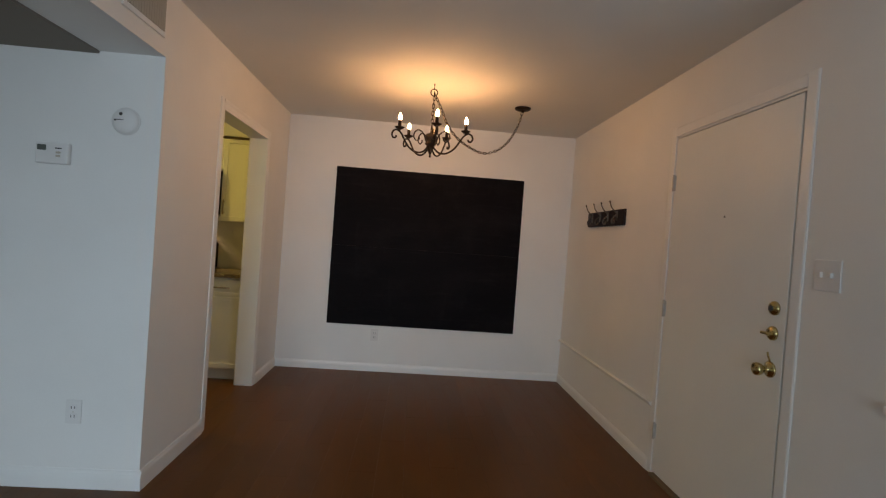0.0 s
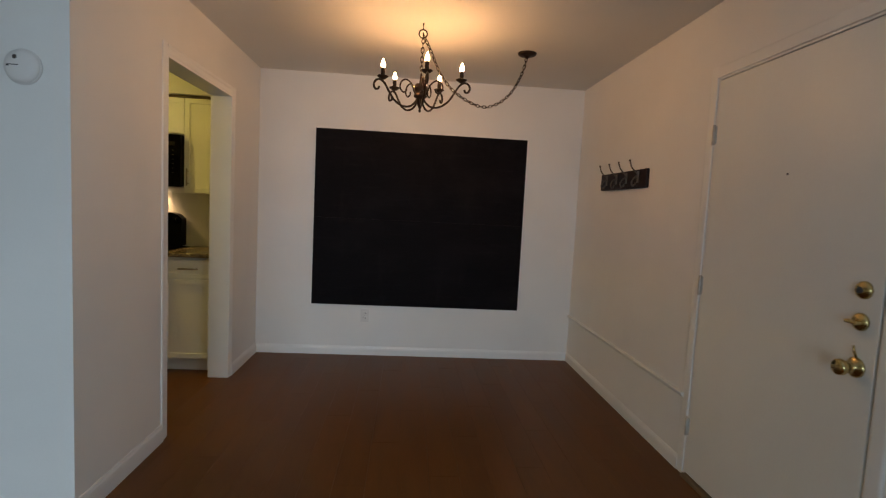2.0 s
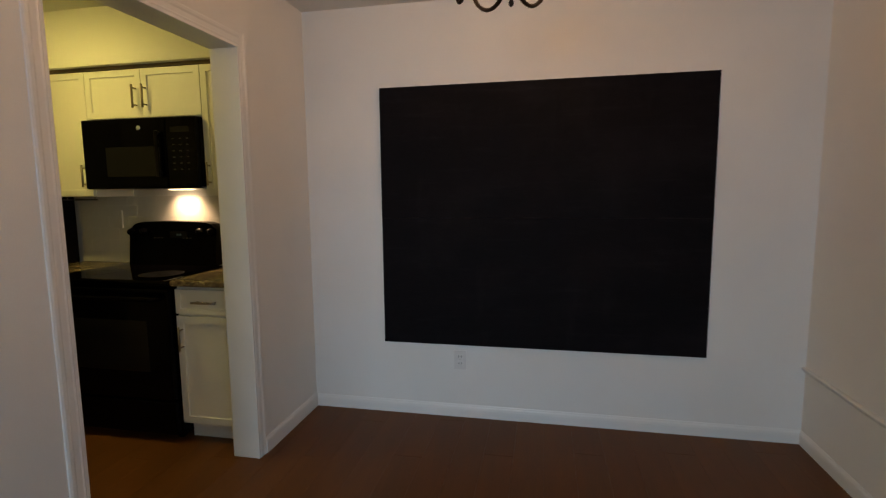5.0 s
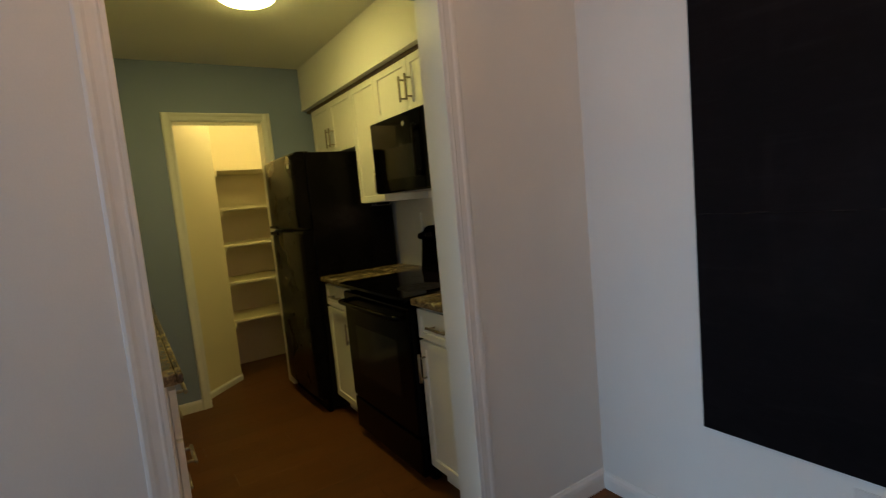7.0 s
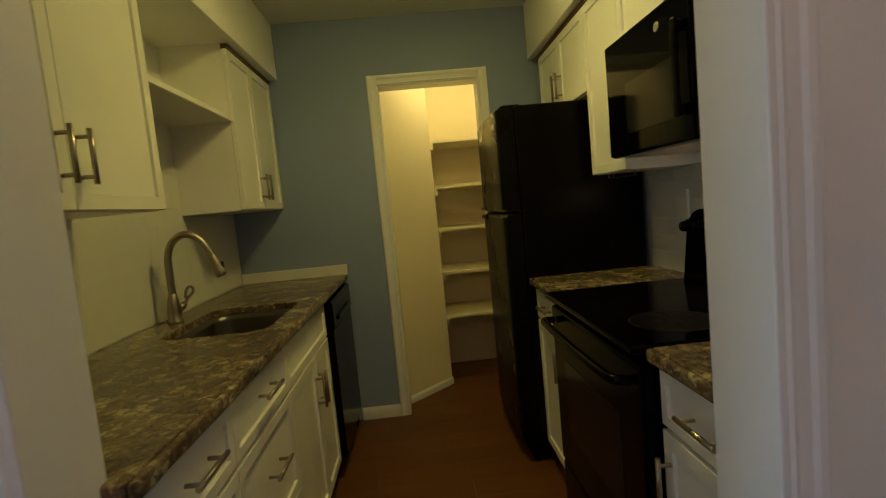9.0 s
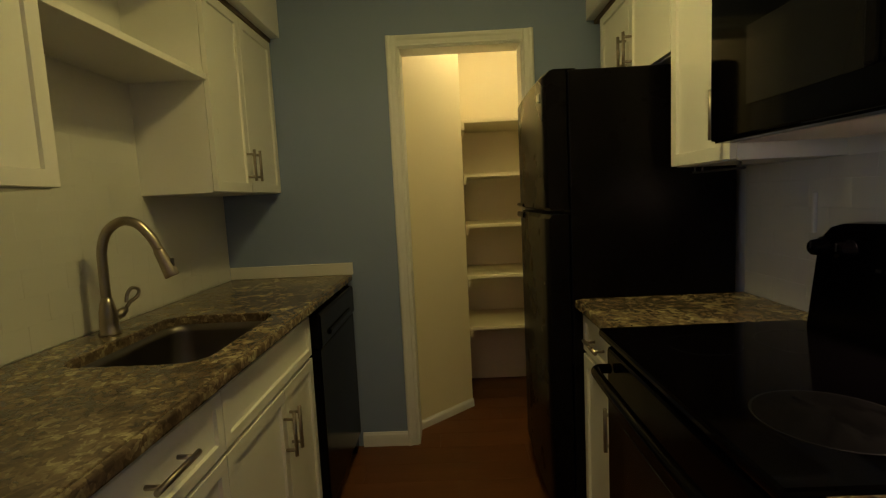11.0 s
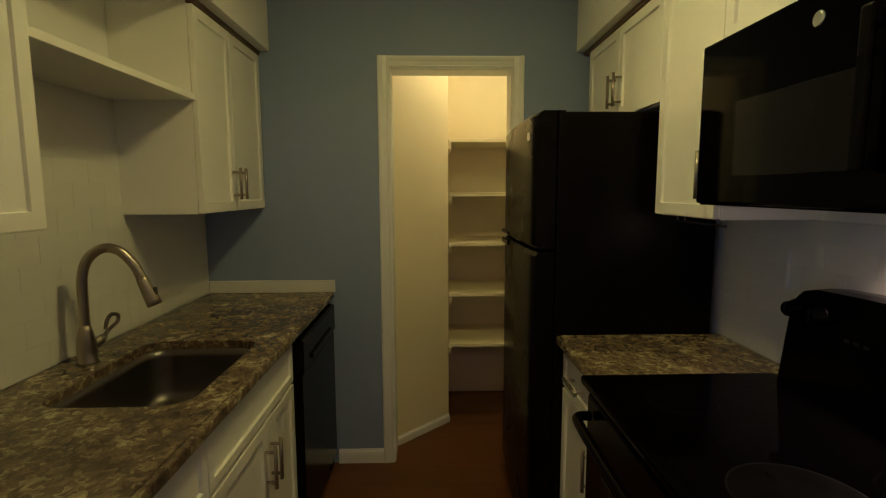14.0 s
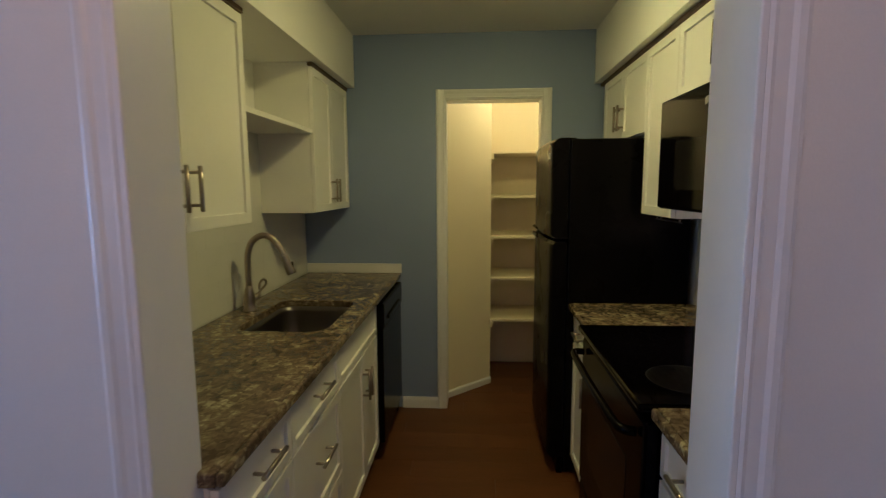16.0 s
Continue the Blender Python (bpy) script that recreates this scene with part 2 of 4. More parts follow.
def frame_axes(d):
    d = d.normalized()
    up = Vector((0, 0, 1)) if abs(d.z) < 0.9 else Vector((1, 0, 0))
    a = d.cross(up).normalized()
    return a, d.cross(a).normalized()


def tube(bm, pts, r, sides=10, closed=False):
    """A round bar along points; r is a radius or one radius a point."""
    pts = [Vector(p) for p in pts]
    n = len(pts)
    rs = r if isinstance(r, (list, tuple)) else [r] * n
    rings, a = [], None
    for i, p in enumerate(pts):
        if closed:
            d = pts[(i + 1) % n] - pts[i - 1]
        else:
            d = pts[min(i + 1, n - 1)] - pts[max(i - 1, 0)]
        if a is None:
            a, b = frame_axes(d)
        else:
            a = (a - a.project(d)).normalized()
            b = d.normalized().cross(a)
        rings.append([bm.verts.new(p + (a * math.cos(t) + b * math.sin(t)) * rs[i]) for t in (2 * math.pi * k / sides for k in range(sides))])
    for i in range(n if closed else n - 1):
        q, w = rings[i], rings[(i + 1) % n]
        for k in range(sides):
            f = bm.faces.new((q[k], q[(k + 1) % sides], w[(k + 1) % sides], w[k]))
            f.smooth = True
    if not closed:
        bm.faces.new(list(reversed(rings[0])))
        bm.faces.new(rings[-1])
    return bm


def lathe(bm, profile, m, sides=24):
    """Turns (radius, height) pairs round the z axis of m."""
    rings = []
    for r, z in profile:
        rings.append([bm.verts.new(m @ Vector((r * math.cos(t), r * math.sin(t), z))) for t in (2 * math.pi * k / sides for k in range(sides))])
    for q, w in zip(rings, rings[1:]):
        for k in range(sides):
            f = bm.faces.new((q[k], q[(k + 1) % sides], w[(k + 1) % sides], w[k]))
            f.smooth = True
    bm.faces.new(list(reversed(rings[0])))
    bm.faces.new(rings[-1])
    bmesh.ops.recalc_face_normals(bm, faces=bm.faces)
    return bm


def curve_points(pts, steps=6):
    """A smooth line through points."""
    pts = [Vector(p) for p in pts]
    out = []
    for i in range(len(pts) - 1):
        p0, p1, p2, p3 = pts[max(i - 1, 0)], pts[i], pts[i + 1], pts[min(i + 2, len(pts) - 1)]
        for k in range(steps):
            t = k / steps
            out.append(0.5 * (2 * p1 + (p2 - p0) * t + (2 * p0 - 5 * p1 + 4 * p2 - p3) * t * t + (3 * p1 - p0 - 3 * p2 + p3) * t ** 3))
    out.append(pts[-1])
    return out


def moulding(bm, along, profile, a, b, face, out):
    """A strip with a profile of (across, proud) pairs, run between points a and b. face: the across way, out: the proud way."""
    a, b, face, out = Vector(a), Vector(b), Vector(face), Vector(out)
    ends = []
    for p in (a, b):
        ends.append([bm.verts.new(p + face * u + out * v) for u, v in profile])
    n = len(profile)
    for k in range(n):
        bm.faces.new((ends[0][k], ends[0][(k + 1) % n], ends[1][(k + 1) % n], ends[1][k]))
    bm.faces.new(list(reversed(ends[0])))
    bm.faces.new(ends[1])
    bmesh.ops.recalc_face_normals(bm, faces=bm.faces)
    return bm


CASING = [(0, 0), (0, 0.010), (0.006, 0.013), (0.012, 0.010), (0.030, 0.012), (0.038, 0.017), (0.048, 0.018), (0.055, 0.013), (0.056, 0)]
BASEP = [(0, 0), (0, 0.012), (0.62, 0.012), (0.80, 0.010), (0.90, 0.006), (1.0, 0.004), (1.0, 0)]


def baseboard(name, a, b, out, h, label="white painted wooden baseboard"):
    bm = bmesh.new()
    moulding(bm, None, [(u * h, v) for u, v in BASEP], a, b, (0, 0, 1), out)
    return setting(name, bm, M_TRIM, label, "baseboard")


# ---- floor, ceiling, ground ----
setting("ground", boxes((-60, 60, -60, 60, -0.40, -0.30)), M_GROUND, "dull green outdoor ground", "ground")
floor = setting("floor", boxes((XW, XR + 0.1, YS, YB, -0.20, -0.012)), M_GAP, "dark reddish brown laminate plank floor", "floor")
setting("ceiling", boxes((XW - 0.12, XR + 0.24, YS - 0.12, YB + 0.12, H, H + 0.15)), M_CEIL, "matt white painted ceiling", "ceiling")

# ---- walls ----
setting("wall_north", boxes((XK, XR, YB, YB + 0.12, -0.2, H), (XW - 0.12, XK, YB, YB + 0.12, -0.2, H)), M_WALL, "white painted plaster wall", "wall")
setting("wall_east", boxes((XR, XR + 0.14, ED1 + 0.02, YB + 0.12, -0.2, H), (XR, XR + 0.14, ED0 - 0.02, ED1 + 0.02, EDZ + 0.02, H), (XR, XR + 0.14, 2.575, ED0 - 0.02, -0.2, H),
                           (XR, XR + 0.14, 1.30, 2.575, -0.2, 0.90), (XR, XR + 0.14, 1.30, 2.575, 2.08, H), (XR, XR + 0.14, YS, 1.30, -0.2, H)), M_WALL, "white painted entry wall", "wall")
setting("wall_south", boxes((XW - 0.12, -2.6, YS - 0.12, YS, -0.2, H), (0.2, XR + 0.14, YS - 0.12, YS, -0.2, H), (-2.6, 0.2, YS - 0.12, YS, -0.2, 0.25), (-2.6, 0.2, YS - 0.12, YS, 2.05, H)), M_WALL, "white painted wall with a wide window", "wall")
setting("wall_west", boxes((XW - 0.12, XW, YS, YB, -0.2, H)), M_CREAM, "plain white closing wall", "wall")
setting("wall_thermostat", boxes((XW, XL, YT, YKL, -0.2, H)), M_WALL, "white painted wall with an outside corner", "wall")
setting("wall_divider", boxes((XK, XL, YKL, KD0, -0.2, H), (XK, XL, KD1, YB, -0.2, H), (XK, XL, KD0, KD1, KDZ, H)), M_WALL, "white dividing wall with an open kitchen doorway", "wall")
end_wall = setting("wall_kitchen_end", boxes((XP, XB, YKL, PD0, -0.2, H), (XP, XB, PD1, YB, -0.2, H), (XP, XB, PD0, PD1, PDZ, H)), M_WALL, "blue painted wall around a pantry opening", "wall")
end_wall.data.materials.append(M_BLUE)
for f in end_wall.data.polygons:
    f.material_index = 1 if f.normal.x > 0.9 else 0
setting("soffit_hall", boxes((-1.61, XL, YS, YT, 2.078, H)), M_WALL, "white boxed duct soffit over the hall opening", "soffit")
# Hall ceiling: set lower and much darker than the main ceiling.
setting("ceiling_hall", boxes((XW, -1.612, YS, YT, 2.066, H - 0.002)), M_TAUPE, "lower dark taupe hall ceiling", "ceiling")
setting("soffit_sink", boxes((XB, XK, YKL, 4.222, SOF, H), bevel=0.002), M_WALL, "white boxed soffit above the sink cabinets", "soffit")
setting("soffit_range", boxes((XB, XK, 5.70, YB, SOF, H), bevel=0.002), M_WALL, "white boxed soffit above the range cabinets", "soffit")

# pantry: slanted side wall, side walls
bm = bmesh.new()
plan = [(-3.85, 4.74), (-4.187, 5.092), (XW, 5.092), (XW, 5.02), (-4.22, 5.02), (-3.95, 4.74)]
lo, hi = [bm.verts.new((x, y, -0.01)) for x, y in plan], [bm.verts.new((x, y, H)) for x, y in plan]
for k in range(6):
    bm.faces.new((lo[k], lo[(k + 1) % 6], hi[(k + 1) % 6], hi[k]))
bmesh.ops.recalc_face_normals(bm, faces=bm.faces)
setting("wall_pantry_slanted", bm, M_CREAM, "slanted cream painted pantry side wall", "wall")
setting("wall_pantry_back", boxes((PBX - 0.10, PBX, 5.092, YB, -0.01, H)), M_CREAM, "cream painted pantry back wall", "wall")

# baseboards
baseboard("baseboard_north", (XL, YB, 0), (XR, YB, 0), (0, -1, 0), 0.075)
baseboard("baseboard_divider", (XL, YT, 0), (XL, KD0 - 0.05, 0), (1, 0, 0), 0.095)
baseboard("baseboard_divider_far", (XL, KD1 + 0.05, 0), (XL, YB, 0), (1, 0, 0), 0.085)
baseboard("baseboard_thermostat", (XW, YT, 0), (XL + 0.012, YT, 0), (0, -1, 0), 0.095)
baseboard("baseboard_east", (XR, ED1 + 0.06, 0), (XR, YB, 0), (-1, 0, 0), 0.075)
baseboard("baseboard_east_near", (XR, YS, 0), (XR, ED0 - 0.06, 0), (-1, 0, 0), 0.085)
baseboard("baseboard_kitchen", (XB, 4.50, 0), (XB, PD0 - 0.05, 0), (1, 0, 0), 0.075)
d = Vector((-0.337, 0.352, 0)).normalized()
baseboard("baseboard_pantry", (-3.86, 4.75, 0), (-4.187, 5.092, 0), (d.y, -d.x, 0), 0.05, "cream painted pantry baseboard")
bm = bmesh.new()
moulding(bm, None, [(0, 0), (0, 0.003), (0.022, 0.021), (0.028, 0.021), (0.031, 0.016), (0.031, 0)], (XR, ED1 + 0.06, 0.388), (XR, YB, 0.388), (0, 0, 1), (-1, 0, 0))
setting("trim_wall_rail", bm, M_WALL, "thin white painted rail low on the wall", "trim")


THIN = [(0, 0), (0, 0.003), (0.006, 0.005), (0.012, 0.0035), (0.030, 0.004), (0.038, 0.007), (0.048, 0.0075), (0.055, 0.005), (0.056, 0)]
FLAT = [(0, 0), (0, 0.005), (0.004, 0.007), (0.048, 0.007), (0.056, 0.004), (0.056, 0)]


def casing(name, axis, at, out, a0, a1, top, label, profile=CASING):
    """A door or window casing round an opening from a0 to a1 and up to top, on the plane axis = at."""
    bm = bmesh.new()
    P = (lambda s, z: (at, s, z)) if axis == "x" else (lambda s, z: (s, at, z))
    F = (lambda s: (0, s, 0)) if axis == "x" else (lambda s: (s, 0, 0))
    O = (out, 0, 0) if axis == "x" else (0, out, 0)
    moulding(bm, None, profile, P(a0, 0), P(a0, top + 0.056), F(-1), O)
    moulding(bm, None, profile, P(a1, 0), P(a1, top + 0.056), F(1), O)
    moulding(bm, None, profile, P(a0, top), P(a1, top), (0, 0, 1), O)
    return setting(name, bm, M_TRIM, label, "casing")


casing("trim_kitchen_doorway", "x", XL, 1, KD0, KD1, KDZ, "white beaded casing round the kitchen doorway", THIN)
casing("trim_entry_door", "x", XR, -1, ED0 - 0.012, ED1 + 0.012, EDZ + 0.012, "white flat painted casing round the entry door", FLAT)
casing("trim_pantry", "x", XB, 1, PD0, PD1, PDZ, "cream moulded casing round the pantry opening")
setting("trim_doorway_lining", boxes((XK - 0.024, XL + 0.003, KD0 - 0.002, KD0 + 0.012, 0, KDZ), (XK - 0.024, XL + 0.003, KD1 - 0.012, KD1 + 0.002, 0, KDZ), (XK - 0.024, XL + 0.003, KD0 + 0.012, KD1 - 0.012, KDZ - 0.012, KDZ + 0.002), bevel=0.003),
        M_TRIM, "white painted lining of the kitchen doorway", "trim")
setting("trim_pantry_lining", boxes((XP - 0.01, XB + 0.003, PD0 - 0.002, PD0 + 0.008, 0, PDZ), (XP - 0.01, XB + 0.003, PD1 - 0.008, PD1 + 0.002, 0, PDZ), (XP - 0.01, XB + 0.003, PD0 + 0.008, PD1 - 0.008, PDZ - 0.008, PDZ + 0.002), bevel=0.003),
        M_TRIM, "cream painted lining of the pantry opening", "trim")


# ---- windows ----
def window(name, axis, at, depth, a0, a1, z0, z1, label):
    w = thing(name, (at, a0, z0) if axis == "x" else (a0, at, z0), label, "window", kind="structure")
    def B(s0, s1, q0, q1, d0, d1, bevel=0.003):
        return boxes((at + d0, at + d1, s0, s1, q0, q1) if axis == "x" else (s0, s1, at + d0, at + d1, q0, q1), bevel=bevel)
    t = 0.045
    for q in ((a0, a0 + t, z0, z1), (a1 - t, a1, z0, z1), (a0 + t, a1 - t, z0, z0 + t), (a0 + t, a1 - t, z1 - t, z1)):
        part("window_frame", B(*q, depth * 0.4, depth * 0.75), M_TRIM, w)
    mid = (z0 + z1) / 2 if axis == "x" else None
    if mid:
        part("meeting_rail", B(a0 + t, a1 - t, mid - 0.02, mid + 0.02, depth * 0.4, depth * 0.75), M_TRIM, w)
        spans = [(a0 + t, a1 - t, z0 + t, mid - 0.02), (a0 + t, a1 - t, mid + 0.02, z1 - t)]
    else:
        c = (a0 + a1) / 2
        part("mullion", B(c - 0.025, c + 0.025, z0 + t, z1 - t, depth * 0.4, depth * 0.75), M_TRIM, w)
        spans = [(a0 + t, c - 0.025, z0 + t, z1 - t), (c + 0.025, a1 - t, z0 + t, z1 - t)]
    for s in spans:
        p = part("pane", B(*s, depth * 0.55, depth * 0.58, bevel=0), m_pane, w)
        p.visible_shadow = False
    return w


win = window("window_1", "x", XR, 0.14, 1.30, 2.575, 0.90, 2.08, "white sash window with a deep moulded sill")
part("window_sill", boxes((XR - 0.055, XR + 0.05, 1.20, 2.665, 0.872, 0.898), bevel=0.006), M_TRIM, win)
bm = bmesh.new()
moulding(bm, None, [(0, 0), (0, 0.008), (0.02, 0.014), (0.045, 0.016), (0.06, 0.03), (0.07, 0.034), (0.07, 0)], (XR, 1.22, 0.802), (XR, 2.645, 0.802), (0, 0, 1), (-1, 0, 0))
part("apron", bm, M_TRIM, win)
for a, b in (((XR, 2.575, 0.898), (XR, 2.575, 2.136)), ((XR, 1.30, 0.898), (XR, 1.30, 2.136))):
    bm = bmesh.new()
    moulding(bm, None, CASING, a, b, (0, 1 if a[1] > 2 else -1, 0), (-1, 0, 0))
    part("window_casing", bm, M_TRIM, win)
bm = bmesh.new()
moulding(bm, None, CASING, (XR, 1.30, 2.08), (XR, 2.575, 2.08), (0, 0, 1), (-1, 0, 0))
part("window_casing", bm, M_TRIM, win)
window("window_2", "y", YS, -0.12, -2.6, 0.2, 0.25, 2.05, "wide white two-pane window")

# ---- entry door ----
door = thing("door_1", (XR, ED0, 0), "closed white painted flat entry door with brass locks", "door", kind="structure")
part("door_slab", boxes((XR - 0.002, XR + 0.042, ED0 + 0.004, ED1 - 0.004, 0.022, EDZ - 0.004), bevel=0.002), M_DOOR, door)
part("jamb", boxes((XR + 0.002, XR + 0.14, ED0 - 0.018, ED0 - 0.002, 0, EDZ + 0.018)), M_TRIM, door)
part("jamb", boxes((XR + 0.002, XR + 0.14, ED1 + 0.002, ED1 + 0.018, 0, EDZ + 0.018)), M_TRIM, door)
part("head_jamb", boxes((XR + 0.002, XR + 0.14, ED0 - 0.002, ED1 + 0.002, EDZ + 0.002, EDZ + 0.018)), M_TRIM, door)
part("threshold", boxes((XR - 0.025, XR + 0.14, ED0, ED1, -0.008, 0.016), bevel=0.005), M_STRIP, door, "dark brown worn threshold")
IN = Matrix.Rotation(radians(-90), 4, "Y")     # turned parts point into the room, along -x


def at_door(y, z):
    return Matrix.Translation((XR - 0.002, y, z)) @ IN


for z in (1.745, 1.000, 0.265):
    hinge = bmesh.new()
    box(hinge, XR - 0.006, XR - 0.001, ED1 - 0.012, ED1 + 0.010, z - 0.045, z + 0.045, bevel=0.002)
    tube(hinge, [(XR - 0.012, ED1 - 0.002, z - 0.048), (XR - 0.012, ED1 - 0.002, z + 0.05)], 0.007)
    part("hinge", hinge, M_HINGE, door, "paint-smeared metal hinge")
for z, turn in ((1.125, False), (1.020, True)):
    bm = lathe(bmesh.new(), [(0.030, 0), (0.030, 0.006), (0.026, 0.012), (0.021, 0.014), (0.017, 0.018), (0.010, 0.019), (0.001, 0.019)], at_door(3.212, z))
    lock = part("deadbolt", bm, M_BRASS, door, "round polished brass deadbolt rose")
    if turn:
        part("thumb_turn", boxes((XR - 0.046, XR - 0.018, 3.190, 3.234, z - 0.006, z + 0.006), bevel=0.004), M_BRASS, lock)
    else:
        part("key_plug", lathe(bmesh.new(), [(0.011, 0.018), (0.011, 0.023), (0.008, 0.024), (0.001, 0.024)], at_door(3.212, z)), M_SLOT, lock)
knob = part("door_knob", lathe(bmesh.new(), [(0.034, 0), (0.034, 0.005), (0.028, 0.010), (0.016, 0.014), (0.0135, 0.030), (0.016, 0.036), (0.023, 0.043), (0.027, 0.054), (0.026, 0.066), (0.020, 0.070), (0.001, 0.070)], at_door(3.212, 0.868)), M_BRASS, door, "polished brass door knob")
part("latch_lever", tube(bmesh.new(), [(XR - 0.006, 3.212, 0.902), (XR - 0.014, 3.214, 0.925), (XR - 0.016, 3.216, 0.940)], 0.004), M_BRASS, knob)
part("peephole", lathe(bmesh.new(), [(0.0048, 0), (0.0048, 0.002), (0.003, 0.003), (0.001, 0.003)], at_door(3.60, 1.525), 14), M_SLOT, door, "tiny dark peephole")


# ---- plates and devices on the dining and hall walls ----
def outlet(at, axis, out, group="wall outlets"):
    """A duplex outlet plate centred at a point of a wall; axis: the wall's normal."""
    o = thing("wall_outlet", at, "white duplex outlet plate on the wall", "outlet", group)
    x, y, z = at
    def B(w0, w1, h0, h1, d0, d1, bevel=0.0015):
        if axis == "y":
            return boxes((x + w0, x + w1, y + out * d0, y + out * d1, z + h0, z + h1), bevel=bevel)
        return boxes((x + out * d0, x + out * d1, y + w0, y + w1, z + h0, z + h1), bevel=bevel)
    part("plate", B(-0.036, 0.036, -0.057, 0.057, 0, 0.006), M_PLASTIC, o)
    for c in (-0.021, 0.021):
        s = part("socket", B(-0.017, 0.017, c - 0.014, c + 0.014, 0.005, 0.009), M_PLASTIC, o)
        part("slot", B(-0.009, -0.006, c - 0.005, c + 0.006, 0.008, 0.0098, 0), M_SLOT, s)
        part("slot", B(0.006, 0.009, c - 0.005, c + 0.006, 0.008, 0.0098, 0), M_SLOT, s)
    part("screw", B(-0.002, 0.002, -0.002, 0.002, 0.006, 0.0075, 0), M_STEEL, o)
    return o


outlet((-1.628, YT, 0.366), "y", -1)
outlet((-0.378, YB, 0.352), "y", -1)

th = thing("thermostat", (-1.781, YT, 1.53), "white rectangular wall thermostat with a small dark display", "thermostat")
part("body", boxes((-1.854, -1.708, YT - 0.03, YT, 1.530, 1.630), bevel=0.006), M_PLASTIC, th)
part("display", boxes((-1.845, -1.805, YT - 0.032, YT - 0.029, 1.590, 1.616), bevel=0.001), M_LCD, th, "dark grey display")
part("button", boxes((-1.765, -1.735, YT - 0.033, YT - 0.029, 1.600, 1.605), bevel=0.001), M_SLOT, th)
for z in (1.567, 1.583):
    part("button", boxes((-1.760, -1.740, YT - 0.033, YT - 0.029, z - 0.005, z + 0.005), bevel=0.001), M_GRILLE, th)

al = thing("smoke_alarm", (-1.470, YT, 1.758), "round white wall-mounted smoke alarm", "smoke alarm")
OUTY = Matrix.Translation((-1.470, YT, 1.758)) @ Matrix.Rotation(radians(90), 4, "X")
part("body", lathe(bmesh.new(), [(0.062, 0), (0.062, 0.011), (0.058, 0.019), (0.046, 0.025), (0.028, 0.027), (0.001, 0.027)], OUTY, 36), M_PLASTIC, al)
part("rim", lathe(bmesh.new(), [(0.065, 0), (0.065, 0.006), (0.061, 0.008), (0.0605, 0.0)], OUTY, 36), M_PLASTIC, al)
part("vent_slot", boxes((-1.505, -1.470, YT - 0.0275, YT - 0.022, 1.758, 1.762), bevel=0.001), M_SLOT, al)
part("vent_slot", boxes((-1.513, -1.504, YT - 0.0270, YT - 0.020, 1.754, 1.762), bevel=0.001), M_SLOT, al)
part("test_button", lathe(bmesh.new(), [(0.008, 0.020), (0.008, 0.0275), (0.001, 0.028)], OUTY @ Matrix.Translation((-0.014, 0.030, 0)), 12), M_SLOT, al, "small dark test button")

sw = thing("light_switch", (XR, 2.965, 1.22), "white double toggle switch plate beside the entry door", "switch")
part("plate", boxes((XR - 0.006, XR, 2.906, 3.024, 1.222, 1.338), bevel=0.002), M_PLASTIC, sw)
for y in (2.942, 2.988):
    part("toggle", boxes((XR - 0.017, XR - 0.005, y - 0.005, y + 0.005, 1.272, 1.292), bevel=0.002), M_PLASTIC, sw)

rk = thing("coat_rack", (XR, 5.11, 1.52), "dark stained wooden coat rack with four metal hooks", "coat rack")
part("board", boxes((XR - 0.02, XR, 4.745, 5.475, 1.514, 1.634), bevel=0.004), M_HOOKWOOD, rk)
for y in (4.86, 5.03, 5.19, 5.36):
    hk = bmesh.new()
    tube(hk, curve_points([(XR - 0.022, y, 1.60), (XR - 0.040, y, 1.618), (XR - 0.068, y, 1.648), (XR - 0.082, y, 1.686)]), 0.0045, 8)
    tube(hk, curve_points([(XR - 0.022, y, 1.595), (XR - 0.048, y, 1.575), (XR - 0.062, y, 1.548), (XR - 0.055, y, 1.528), (XR - 0.040, y, 1.532), (XR - 0.036, y, 1.548)]), 0.0055, 8)
    bmesh.ops.create_uvsphere(hk, u_segments=10, v_segments=6, radius=0.007, matrix=Matrix.Translation((XR - 0.083, y, 1.689)))
    box(hk, XR - 0.026, XR - 0.019, y - 0.012, y + 0.012, 1.55, 1.622, bevel=0.003)
    part("hook", hk, M_PEWTER, rk, "curved double-prong pewter hook")

vt = thing("air_vent", (XL, 3.49, 2.16), "white painted return vent with vertical louvres", "vent")
part("backing", boxes((XL, XL + 0.003, 3.33, 3.645, 2.175, 2.385)), M_VOID, vt)
for q in ((3.315, 3.335, 2.155, 2.395), (3.640, 3.655, 2.155, 2.395), (3.335, 3.640, 2.155, 2.178), (3.335, 3.640, 2.378, 2.395)):
    part("frame", boxes((XL, XL + 0.012, *q), bevel=0.002), M_TRIM, vt)
for k in range(15):
    y = 3.345 + k * 0.0205
    bm = boxes((-0.0055, 0.0055, -0.0012, 0.0012, 2.178, 2.378))
    bmesh.ops.rotate(bm, verts=bm.verts, cent=(0, 0, 0), matrix=Matrix.Rotation(radians(66), 3, "Z"))
    bmesh.ops.translate(bm, verts=bm.verts, vec=(XL + 0.012, y, 0))
    part("slat", bm, M_GRILLE, vt)

